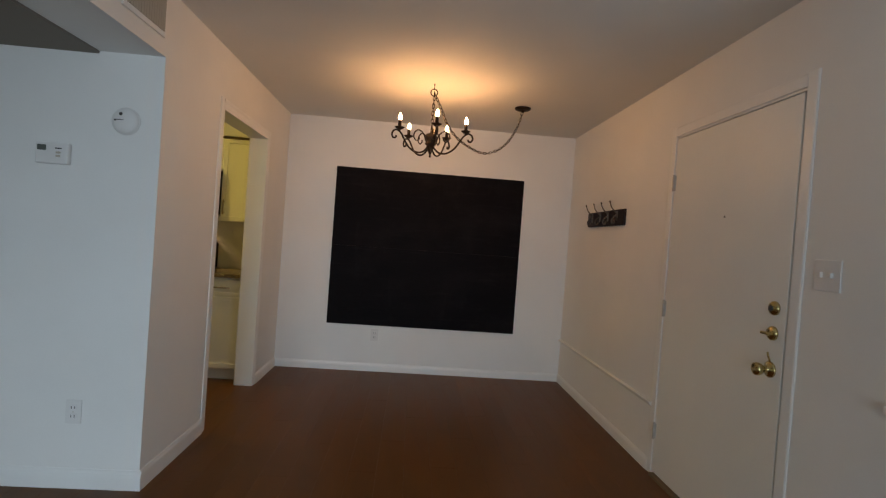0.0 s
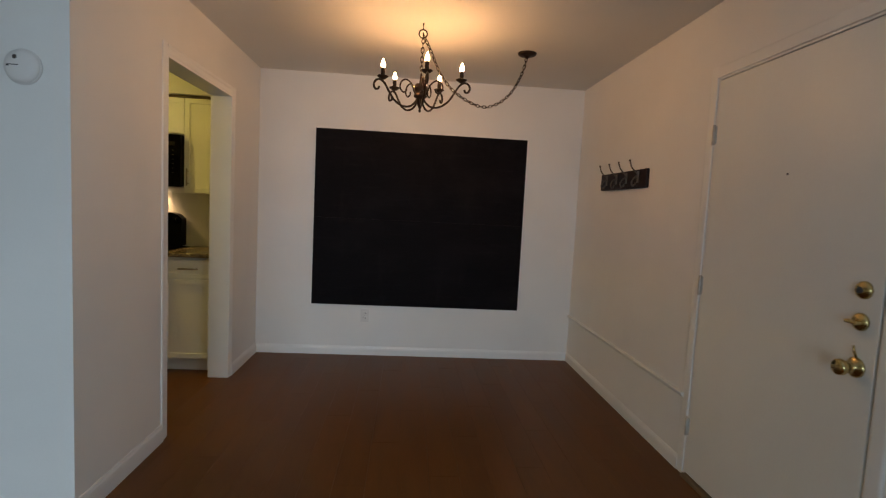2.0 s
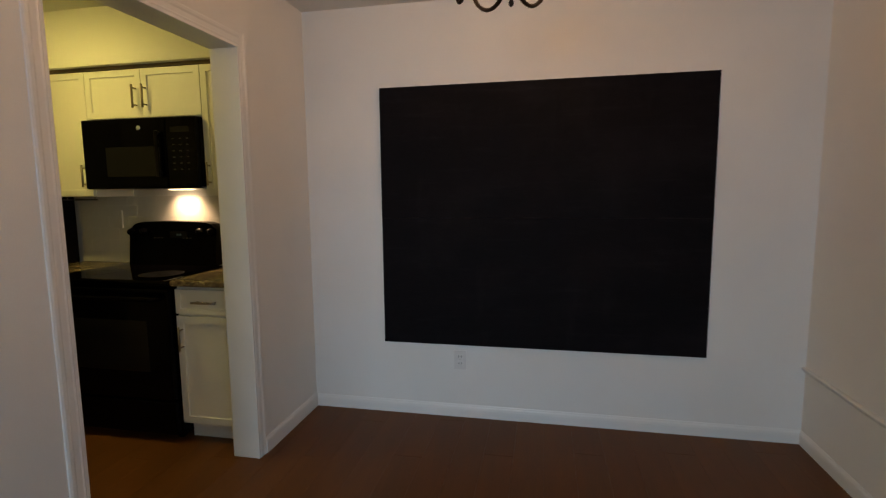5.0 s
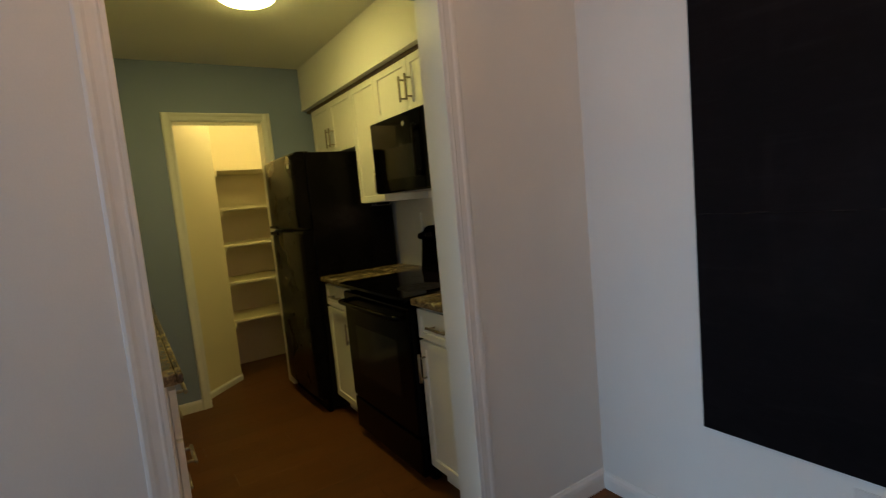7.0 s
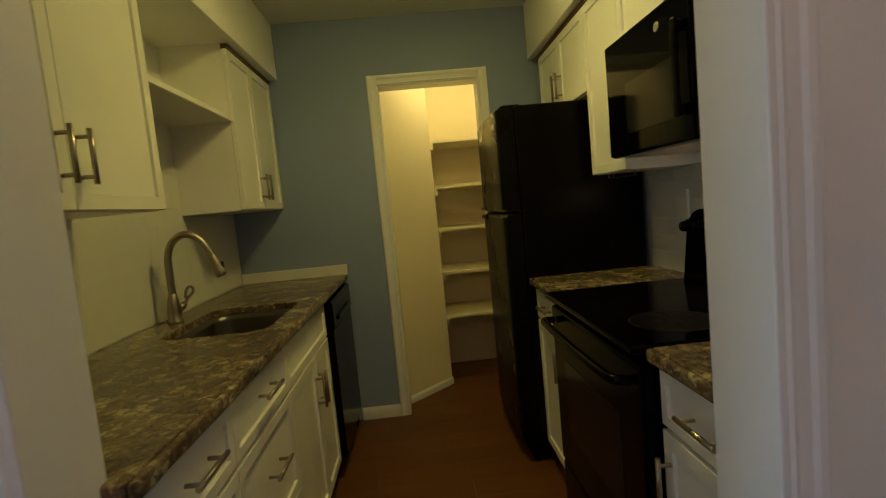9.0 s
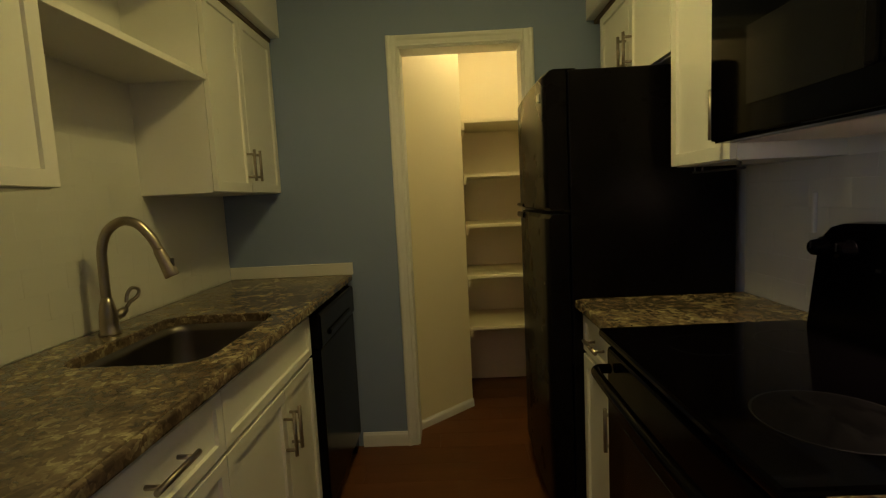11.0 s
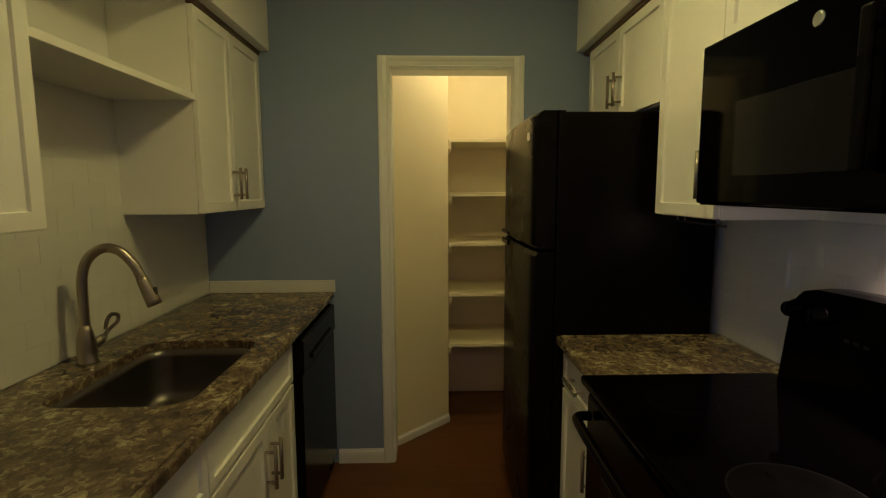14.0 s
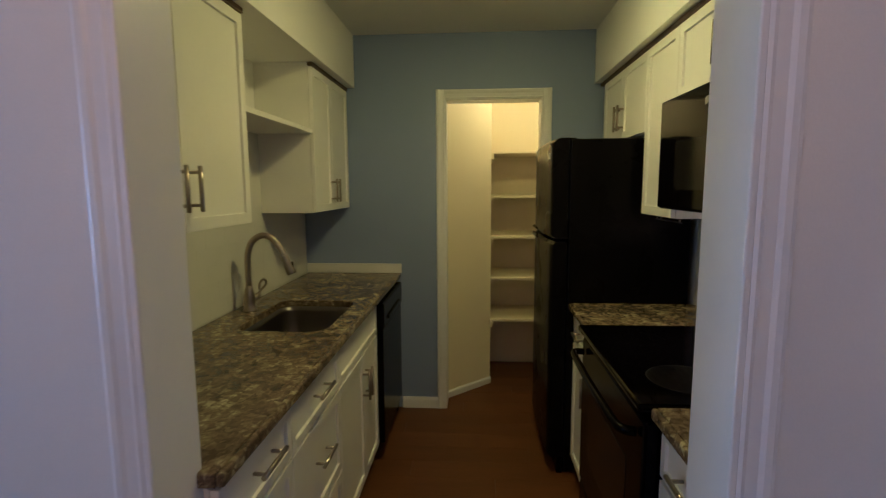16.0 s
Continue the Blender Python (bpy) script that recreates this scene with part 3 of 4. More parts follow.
# ---- chalkboard ----
cb = thing("chalkboard", (0.063, YB, 0.443), "large matt black chalkboard fixed flat on the wall", "chalkboard")
part("panel", boxes((-0.842, 0.967, YB - 0.010, YB, 0.443, 1.1930), bevel=0.0015), M_CHALK, cb)
part("panel", boxes((-0.842, 0.967, YB - 0.010, YB, 1.1950, 1.943), bevel=0.0015), M_CHALK, cb)
# Joint strip, a little paler and more mottled than the panels.
part("seam", boxes((-0.842, 0.967, YB - 0.0088, YB, 1.1931, 1.1949)), M_SEAM, cb, "thin patchy joint between the board's halves")
rng = random.Random(4)
# Pale dashes along the joint paint its broken glints in as colour.
for k in range(11):
    u = -0.80 + 0.16 * k + rng.uniform(-0.05, 0.05)
    part("glint_mark", boxes((u, min(0.96, u + rng.uniform(0.03, 0.13)), YB - 0.0104, YB - 0.0095, 1.1938 + rng.uniform(0, 0.003), 1.1962 + rng.uniform(0, 0.0025))), M_GLINT, cb, "faint glint on the seam, painted as a pale dash")

# ---- chandelier ----
CX, CY = -0.002, 4.75
ch = thing("chandelier", (CX, CY, 1.883), "dark bronze five-arm chandelier with lit candle bulbs", "chandelier")
C0 = Matrix.Translation((CX, CY, 0))
part("column", lathe(bmesh.new(), [(0.002, 1.883), (0.007, 1.888), (0.008, 1.895), (0.005, 1.902), (0.011, 1.915), (0.023, 1.940), (0.028, 1.965), (0.040, 1.975), (0.040, 1.985), (0.030, 1.992), (0.040, 2.010), (0.044, 2.030), (0.032, 2.048), (0.010, 2.055), (0.007, 2.10), (0.004, 2.115)], C0, 18), M_IRON, ch)
for k in range(5):
    ang = radians(-84 + 72 * k)
    ur = Vector((math.cos(ang), math.sin(ang), 0))
    def rz(r, z):
        return Vector((CX, CY, z + 0.045 * ur.x * r)) + ur * r
    bm = tube(bmesh.new(), curve_points([rz(*q) for q in ((0.018, 1.975), (0.030, 1.945), (0.065, 1.915), (0.115, 1.912), (0.165, 1.940), (0.200, 1.985), (0.228, 2.028), (0.256, 2.047), (0.282, 2.040), (0.294, 2.015), (0.285, 1.994), (0.268, 1.994), (0.262, 2.008))]), 0.0065, 8)
    arm = part("arm", bm, M_IRON, ch)
    bm = tube(bmesh.new(), curve_points([rz(*q) for q in ((0.022, 1.975), (0.040, 2.000), (0.060, 2.045), (0.095, 2.066), (0.125, 2.050), (0.132, 2.015), (0.112, 1.992), (0.092, 2.002), (0.092, 2.018))]), 0.0050, 8)
    part("scroll", bm, M_IRON, arm)
    T = Matrix.Translation(rz(0.242, 0))
    part("drip_cup", lathe(bmesh.new(), [(0.006, 2.046), (0.016, 2.052), (0.033, 2.064), (0.034, 2.068), (0.014, 2.066), (0.006, 2.064)], T, 18), M_IRON, arm)
    part("candle_sleeve", lathe(bmesh.new(), [(0.012, 2.064), (0.012, 2.112), (0.010, 2.116), (0.004, 2.116)], T, 14), M_IRON, arm)
    part("bulb", lathe(bmesh.new(), [(0.006, 2.112), (0.0090, 2.118), (0.0112, 2.127), (0.0114, 2.134), (0.0086, 2.145), (0.0040, 2.156), (0.001, 2.164)], T, 14), M_BULB, arm, "glowing flame-shaped bulb")


def link(bm, p, d, roll, length=0.037, width=0.014, r=0.0027):
    a, b = frame_axes(d)
    d = d.normalized()
    s = a * math.cos(roll) + b * math.sin(roll)
    pts = []
    for k in range(14):
        t = 2 * math.pi * k / 14
        pts.append(p + d * math.sin(t) * length / 2 + s * math.cos(t) * width / 2 * (1 + 0.25 * abs(math.cos(t))))
    tube(bm, pts, r, 6, closed=True)


def chain(pts):
    bm = bmesh.new()
    left, i = 0.0, 0
    for a, b in zip(pts, pts[1:]):
        seg = (b - a).length
        while left <= seg:
            link(bm, a + (b - a) * (left / seg), b - a, radians(90 * (i % 2)))
            left += 0.0265
            i += 1
        left -= seg
    return bm


TOP = Vector((CX, CY, 2.340))
CAN = Vector((0.718, 5.153, 2.385))
ring = bmesh.new()
tube(ring, [TOP + Vector((0.024 * math.cos(t), 0, 0.024 * math.sin(t))) for t in (2 * math.pi * k / 24 for k in range(24))], 0.004, 8, closed=True)
tube(ring, [TOP + Vector((0, 0.016 * math.cos(t), 0.016 * math.sin(t) - 0.010)) for t in (2 * math.pi * k / 18 for k in range(18))], 0.003, 6, closed=True)
part("hanging_ring", ring, M_IRON, ch)
part("ceiling_hook", tube(bmesh.new(), [(TOP.x, TOP.y, 2.401), (TOP.x, TOP.y, 2.386), (TOP.x, TOP.y, 2.364)], [0.006, 0.0022, 0.0022], 8), M_IRON, ch)
part("chain", chain([Vector((TOP.x + 0.004, TOP.y, 2.325)), Vector((CX, CY, 2.22)), Vector((CX, CY, 2.11))]), M_IRON, ch)
low = Vector((0.393, 4.966, 1.985))
swag = curve_points([TOP + Vector((0.012, 0.004, -0.022)), Vector((0.060, 4.785, 2.235)), Vector((0.120, 4.82, 2.128)), Vector((0.225, 4.87, 2.035)), low, Vector((0.520, 5.04, 2.030)), Vector((0.620, 5.095, 2.130)), Vector((0.690, 5.135, 2.270)), CAN], 10)
part("chain", chain(swag), M_IRON, ch)
part("power_cord", tube(bmesh.new(), [p + Vector((0.009 * math.cos(k * 1.1), 0.004 * math.cos(k * 1.1), 0.009 * math.sin(k * 1.1))) for k, p in enumerate(swag)], 0.0022, 6), M_GRILLE, ch, "pale cord woven through the chain")
part("canopy", lathe(bmesh.new(), [(0.064, 2.400), (0.064, 2.394), (0.058, 2.386), (0.040, 2.378), (0.014, 2.374), (0.010, 2.366), (0.002, 2.364)], Matrix.Translation((0.718, 5.153, 0)), 28), M_IRON, ch)


# ---- kitchen: cabinet parts ----
def bar_pull(parent, x, z, yf, face, length=0.13, upright=True):
    """A round bar pull on two posts, standing off the front plane yf."""
    bm = bmesh.new()
    y = yf + face * 0.032
    if upright:
        tube(bm, [(x, y, z - length / 2), (x, y, z + length / 2)], 0.0062, 10)
        ends = [(x, z - length * 0.36), (x, z + length * 0.36)]
    else:
        tube(bm, [(x - length / 2, y, z), (x + length / 2, y, z)], 0.0062, 10)
        ends = [(x - length * 0.36, z), (x + length * 0.36, z)]
    for px, pz in ends:
        tube(bm, [(px, yf, pz), (px, y, pz)], 0.0050, 8)
    return part("handle", bm, M_STEEL, parent, "brushed nickel bar pull")


def shaker(parent, name, x0, x1, z0, z1, yf, face, rail=0.052):
    """A front with a raised frame and a sunk panel; yf is its outer plane, face +1 or -1 the way that it looks."""
    g, t = 0.0016, 0.019
    x0, x1, z0, z1 = x0 + g, x1 - g, z0 + g, z1 - g
    yb = yf - face * t
    bm = box(bmesh.new(), x0, x1, yb, yf, z0, z1, bevel=0.0016)
    front = max((f for f in bm.faces if f.normal.y * face > 0.99), key=lambda f: f.calc_area())
    bmesh.ops.inset_region(bm, faces=[front], thickness=min(rail, (z1 - z0) * 0.27) - 0.0016)
    bmesh.ops.inset_region(bm, faces=[front], thickness=0.0025, depth=-0.0085)
    return part(name, bm, M_CAB, parent)


def upper(label, x0, x1, z0, z1, yw, yf, face, doors, pulls, group):
    """A wall cabinet. doors: x spans; pulls: (door, x, z)."""
    c = thing("wall_cabinet", ((x0 + x1) / 2, (yw + yf) / 2, z0), label, "cabinet", group)
    body = bmesh.new()
    box(body, x0 + 0.0005, x1 - 0.0005, yw, yf - face * 0.0205, z0, z1, bevel=0.001)
    part("body", body, M_CAB, c)
    made = [shaker(c, "door", a, b, z0 + 0.002, z1 - 0.002, yf, face) for a, b in doors]
    for i, x, z in pulls:
        bar_pull(made[i], x, z, yf, face)
    return c


YU, YR = 4.172, 5.742
upper("white shaker wall cabinet with two doors above the counter", -2.322, -1.492, 1.338, 2.066, YKL + 0.001, YU, 1, [(-2.322, -1.907), (-1.907, -1.492)], [(0, -1.942, 1.464), (1, -1.873, 1.464)], "sink wall cabinets")
upper("white shaker wall cabinet with two narrow doors at the blue wall", -3.727, -3.058, 1.338, 2.066, YKL + 0.001, YU, 1, [(-3.727, -3.371), (-3.371, -3.058)], [(0, -3.402, 1.452), (1, -3.340, 1.452)], "sink wall cabinets")
fl = thing("cabinet_filler", (-1.50, 4.10, 1.338), "white filler board between the cabinet and the doorway wall", "filler")
part("board", boxes((-1.4915, XK - 0.001, YKL + 0.001, YU - 0.02, 1.338, 2.066), bevel=0.001), M_CAB, fl)
sh = thing("open_shelf", (-2.69, 4.02, 1.74), "white open shelf between the wall cabinets", "shelf")
part("board", boxes((-3.0575, -2.3225, YKL + 0.009, YU - 0.0125, 1.738, 1.758), bevel=0.001), M_CAB, sh)
part("front_edge", boxes((-3.0575, -2.3225, YU - 0.012, YU - 0.006, 1.7375, 1.7585), bevel=0.0015), M_CAB, sh)
upper("white shaker cabinet with two short doors above the refrigerator", -3.655, -2.906, 1.705, 2.066, YB - 0.001, YR, -1, [(-3.655, -3.281), (-3.281, -2.906)], [(0, -3.312, 1.815), (1, -3.250, 1.815)], "range wall cabinets")
upper("tall narrow white shaker wall cabinet beside the microwave", -2.9055, -2.556, 1.338, 2.066, YB - 0.001, YR, -1, [(-2.9055, -2.556)], [(0, -2.592, 1.46)], "range wall cabinets")
upper("white shaker cabinet with two doors above the microwave", -2.5555, -1.789, 1.787, 2.066, YB - 0.001, YR, -1, [(-2.5555, -2.172), (-2.172, -1.789)], [(0, -2.206, 1.905), (1, -2.140, 1.905)], "range wall cabinets")
upper("narrow white shaker wall cabinet beside the doorway", -1.7885, XK - 0.001, 1.338, 2.066, YB - 0.001, YR, -1, [(-1.7885, XK - 0.001)], [(0, -1.755, 1.46)], "range wall cabinets")
br = thing("under_cabinet_rail", (-2.74, 5.80, 1.315), "thin dark metal rail hung under the tall cabinet", "rail")
part("rod", tube(bmesh.new(), [(-2.875, 5.80, 1.319), (-2.59, 5.80, 1.319)], 0.0035, 8), M_SLOT, br)
for x in (-2.862, -2.815, -2.61):
    part("post", tube(bmesh.new(), [(x, 5.80, 1.3375), (x, 5.80, 1.319)], 0.003, 8), M_STEEL, br)
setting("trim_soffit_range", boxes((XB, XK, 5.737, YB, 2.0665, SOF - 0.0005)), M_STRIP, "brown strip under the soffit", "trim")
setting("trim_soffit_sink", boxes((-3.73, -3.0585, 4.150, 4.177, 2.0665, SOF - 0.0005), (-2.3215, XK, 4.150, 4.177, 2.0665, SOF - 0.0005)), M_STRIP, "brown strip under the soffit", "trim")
setting("trim_soffit_packing", boxes((-3.73, -3.058, YKL + 0.001, 4.1495, 2.0665, SOF - 0.0005), (-2.322, XK, YKL + 0.001, 4.1495, 2.0665, SOF - 0.0005)), M_CAB, "white packing boards between cabinets and soffit", "trim")

YLF, YRF = 4.476, 5.466     # fronts of the base cabinets


def base(label, x0, x1, yw, yf, face, group, top=0.885, low=0.10):
    c = thing("base_cabinet", ((x0 + x1) / 2, (yw + yf) / 2, 0), label, "cabinet", group)
    part("body", boxes((x0 + 0.0005, x1 - 0.0005, yw, yf - face * 0.0205, low, top - 0.001), bevel=0.001), M_CAB, c)
    part("toe_kick", boxes((x0 + 0.0005, x1 - 0.0005, yw, yf - face * 0.075, 0.0, low - 0.001)), M_CAB, c)
    return c


c = base("white base cabinet with three shaker drawers next to the doorway", -1.84, -1.452, YKL + 0.001, YLF, 1, "sink base cabinets")
for z0, z1, hz in ((0.722, 0.868, 0.812), (0.400, 0.714, 0.585), (0.110, 0.392, 0.30)):
    f = shaker(c, "drawer_front", -1.84, -1.452, z0, z1, YLF, 1, 0.045)
    bar_pull(f, -1.655, hz, YLF, 1, 0.14, False)
c = base("white base cabinet with three wide shaker drawers", -2.3245, -1.8405, YKL + 0.001, YLF, 1, "sink base cabinets")
for z0, z1, hz in ((0.722, 0.868, 0.812), (0.400, 0.714, 0.585), (0.110, 0.392, 0.30)):
    f = shaker(c, "drawer_front", -2.3245, -1.8405, z0, z1, YLF, 1, 0.045)
    bar_pull(f, -2.085, hz, YLF, 1, 0.14, False)
c = thing("base_cabinet", (-2.66, 4.2, 0), "white sink base cabinet with two doors and a false drawer", "cabinet", "sink base cabinets")
part("body", boxes((-3.029, -2.325, YKL + 0.001, YLF - 0.0205, 0.10, 0.66), (-3.029, -2.325, YLF - 0.035, YLF - 0.0205, 0.66, 0.884), (-3.029, -3.015, YKL + 0.001, YLF - 0.036, 0.66, 0.884), (-2.345, -2.325, YKL + 0.001, YLF - 0.036, 0.66, 0.884)), M_CAB, c)
part("toe_kick", boxes((-3.029, -2.325, YKL + 0.001, YLF - 0.075, 0, 0.099)), M_CAB, c)
shaker(c, "false_drawer_front", -3.029, -2.325, 0.722, 0.868, YLF, 1, 0.045)
for a, b, hx in ((-3.029, -2.72, -2.748), (-2.72, -2.325, -2.694)):
    f = shaker(c, "door", a, b, 0.110, 0.714, YLF, 1)
    bar_pull(f, hx, 0.578, YLF, 1, 0.137)

for x0, x1, hx, lab in ((-2.985, -2.592, -2.63, "narrow white base cabinet between refrigerator and range"), (-1.815, XK - 0.001, -1.78, "white base cabinet with a drawer and a door beside the doorway")):
    c = base(lab, x0, x1, YB - 0.001, YRF, -1, "range base cabinets", top=0.868)
    f = shaker(c, "drawer_front", x0, x1, 0.715, 0.850, YRF, -1, 0.04)
    bar_pull(f, (x0 + x1) / 2, 0.785, YRF, -1, 0.14, False)
    f = shaker(c, "door", x0, x1, 0.108, 0.705, YRF, -1)
    bar_pull(f, hx, 0.585, YRF, -1)

# ---- counters and sink ----
SX0, SX1, SY0, SY1 = -2.918, -2.388, 4.035, 4.400


def round_rect(x0, x1, y0, y1, r, n=6):
    pts = []
    for cx, cy, a0 in ((x1 - r, y1 - r, 0), (x0 + r, y1 - r, 90), (x0 + r, y0 + r, 180), (x1 - r, y0 + r, 270)):
        for k in range(n + 1):
            a = radians(a0 + 90 * k / n)
            pts.append((cx + r * math.cos(a), cy + r * math.sin(a)))
    return pts


def slab_with_hole(x0, x1, y0, y1, z0, z1, hole):
    """A slab with a rounded hole, cut into a ring of faces that reach the four corners."""
    bm = bmesh.new()
    n = len(hole) // 4
    corners = [(x1, y1), (x0, y1), (x0, y0), (x1, y0)]
    lay = []
    for z in (z0, z1):
        lay.append(([bm.verts.new((*p, z)) for p in hole], [bm.verts.new((*p, z)) for p in corners]))
    (h0, c0), (h1, c1) = lay
    for hv, cv in lay:
        for q in range(4):
            run = hv[q * n:(q + 1) * n]
            for a, b in zip(run, run[1:]):
                bm.faces.new((cv[q], a, b))
            bm.faces.new((cv[q], run[-1], hv[((q + 1) * n) % (4 * n)], cv[(q + 1) % 4]))
    for k in range(4 * n):
        bm.faces.new((h0[k], h0[(k + 1) % (4 * n)], h1[(k + 1) % (4 * n)], h1[k]))
    for q in range(4):
        bm.faces.new((c0[q], c0[(q + 1) % 4], c1[(q + 1) % 4], c1[q]))
    bmesh.ops.recalc_face_normals(bm, faces=bm.faces)
    edges = [e for e in bm.edges if all(v in c1 for v in e.verts) or (e.verts[0] in h1 and e.verts[1] in h1)]
    bmesh.ops.bevel(bm, geom=edges, offset=0.004, segments=2, affect="EDGES", profile=0.5)
    return bm


ct = thing("countertop", (-2.58, 4.2, 0.885), "speckled brown and cream granite countertop with a sink cut-out", "countertop")
part("slab", slab_with_hole(XB + 0.003, XK - 0.003, YKL + 0.009, 4.480, 0.885, 0.915, round_rect(SX0, SX1, SY0, SY1, 0.07)), M_GRANITE, ct)
part("front_edge", boxes((XB + 0.003, XK - 0.003, 4.4805, 4.498, 0.8848, 0.9150), bevel=0.006), M_GRANITE, ct)
for x0, x1 in ((-2.983, -2.589), (-1.817, XK - 0.003)):
    ct = thing("countertop", ((x0 + x1) / 2, 5.74, 0.868), "short speckled granite countertop beside the range", "countertop")
    part("slab", boxes((x0, x1, 5.4545, YB - 0.009, 0.8685, 0.899), bevel=0.002), M_GRANITE, ct)
    part("front_edge", boxes((x0, x1, 5.437, 5.454, 0.8685, 0.899), bevel=0.006), M_GRANITE, ct)
bs = thing("backsplash_strip", (XB, 4.19, 0.915), "low white backsplash strip on the counter end", "backsplash")
part("strip", boxes((XB + 0.001, XB + 0.018, YKL + 0.009, 4.505, 0.9155, 0.976), bevel=0.002), M_TILE, bs)

sk = thing("kitchen_sink", ((SX0 + SX1) / 2, (SY0 + SY1) / 2, 0.70), "undermount stainless steel sink with rounded corners", "sink")
bm = bmesh.new()
rings = []
for inset, z in ((-0.012, 0.8848), (0.004, 0.8845), (0.006, 0.86), (0.010, 0.74), (0.022, 0.716), (0.05, 0.706), (0.15, 0.702)):
    rings.append([bm.verts.new((*p, z)) for p in round_rect(SX0 + inset, SX1 - inset, SY0 + inset, SY1 - inset, max(0.02, 0.07 - inset * 0.4) if inset < 0.1 else 0.02)])
for q, w in zip(rings, rings[1:]):
    for k in range(len(q)):
        f = bm.faces.new((q[k], q[(k + 1) % len(q)], w[(k + 1) % len(q)], w[k]))
        f.smooth = True
bm.faces.new(rings[-1])
bmesh.ops.recalc_face_normals(bm, faces=bm.faces)
part("bowl", bm, M_SINK, sk)
part("drain", lathe(bmesh.new(), [(0.045, 0.7025), (0.045, 0.706), (0.036, 0.7065), (0.034, 0.704), (0.002, 0.7035)], Matrix.Translation((-2.655, 4.215, 0)), 24), M_STEEL, sk)

# ---- faucet ----
fx, fy = -2.705, 3.963
fa = thing("faucet", (fx, fy, 0.915), "brushed nickel gooseneck pull-down faucet", "faucet")
F0 = Matrix.Translation((fx, fy, 0))
part("base", lathe(bmesh.new(), [(0.030, 0.915), (0.030, 0.920), (0.026, 0.925), (0.026, 0.955), (0.024, 0.985), (0.019, 1.010), (0.0135, 1.03), (0.002, 1.032)], F0, 24), M_STEEL, fa)
neck = curve_points([(fx, fy, 1.02), (fx - 0.001, fy, 1.10), (fx - 0.002, fy + 0.003, 1.175), (fx - 0.008, fy + 0.022, 1.228), (fx - 0.018, fy + 0.062, 1.255), (fx - 0.027, fy + 0.104, 1.243), (fx - 0.033, fy + 0.138, 1.200), (fx - 0.036, fy + 0.155, 1.160)], 8)
part("spout", tube(bmesh.new(), neck, 0.0142, 14), M_STEEL, fa)
a, b = Vector((fx - 0.036, fy + 0.153, 1.165)), Vector((fx - 0.042, fy + 0.186, 1.078))
head = part("spray_head", tube(bmesh.new(), [a, a.lerp(b, 0.1), a.lerp(b, 0.35), a.lerp(b, 0.8), a.lerp(b, 0.97), b], [0.0150, 0.0172, 0.0182, 0.0212, 0.0222, 0.020], 18), M_STEEL, fa)
part("spray_button", boxes((fx - 0.044, fx - 0.034, fy + 0.186, fy + 0.196, 1.108, 1.135), bevel=0.003), M_SLOT, head)
lev = bmesh.new()
tube(lev, [(fx - 0.010, fy + 0.006, 0.962), (fx - 0.038, fy + 0.016, 0.972), (fx - 0.052, fy + 0.020, 0.980)], [0.016, 0.015, 0.011], 12)
tube(lev, curve_points([(fx - 0.050, fy + 0.020, 0.978), (fx - 0.066, fy + 0.026, 0.998), (fx - 0.092, fy + 0.036, 1.014), (fx - 0.096, fy + 0.038, 1.034), (fx - 0.078, fy + 0.030, 1.042), (fx - 0.062, fy + 0.024, 1.026), (fx - 0.056, fy + 0.022, 1.000)]), 0.0058, 10)
part("lever", lev, M_STEEL, fa, "looped brushed nickel lever handle")

# ---- dishwasher ----
dw = thing("dishwasher", (-3.31, 4.2, 0), "black built-in dishwasher under the counter", "dishwasher")
part("body", boxes((-3.655, -3.033, YKL + 0.05, 4.455, 0.10, 0.880)), M_BLACK, dw)
part("door_panel", boxes((-3.652, -3.036, 4.456, 4.506, 0.115, 0.735), bevel=0.006), M_BLACK, dw)
part("control_panel", boxes((-3.652, -3.036, 4.456, 4.513, 0.739, 0.872), bevel=0.010), M_BLACK, dw)
part("handle", boxes((-3.54, -3.15, 4.508, 4.522, 0.765, 0.785), bevel=0.006), M_BLACK, dw)
part("kick_plate", boxes((-3.652, -3.036, 4.38, 4.40, 0.0, 0.112)), M_BLACK, dw)
fl = thing("cabinet_filler", (-3.67, 4.3, 0), "black filler board beside the dishwasher", "filler")
part("board", boxes((-3.727, -3.657, YKL + 0.05, 4.474, 0.0, 0.884), bevel=0.001), M_BLACK, fl)

# ---- range ----
RX0, RX1 = -2.584, -1.822
st = thing("range", (-2.2, 5.72, 0), "black freestanding electric range with a smooth glass top", "stove")
part("body", boxes((RX0, RX1, 5.47, YB - 0.012, 0.03, 0.880), bevel=0.003), M_BLACK, st)
part("cooktop", boxes((RX0 - 0.002, RX1 + 0.002, 5.405, 5.955, 0.8805, 0.904), bevel=0.008), M_GLASS, st, "black glass cooktop")
od = part("oven_door", boxes((RX0 + 0.004, RX1 - 0.004, 5.425, 5.468, 0.245, 0.855), bevel=0.010), M_BLACK, st)
part("oven_window", boxes((RX0 + 0.14, RX1 - 0.14, 5.4235, 5.426, 0.40, 0.68), bevel=0.001), M_WINDOW, od)
hd = bmesh.new()
tube(hd, curve_points([(RX0 + 0.05, 5.420, 0.805), (RX0 + 0.06, 5.385, 0.808), (RX0 + 0.12, 5.372, 0.810), ((RX0 + RX1) / 2, 5.368, 0.810), (RX1 - 0.12, 5.372, 0.810), (RX1 - 0.06, 5.385, 0.808), (RX1 - 0.05, 5.420, 0.805)]), 0.013, 12)
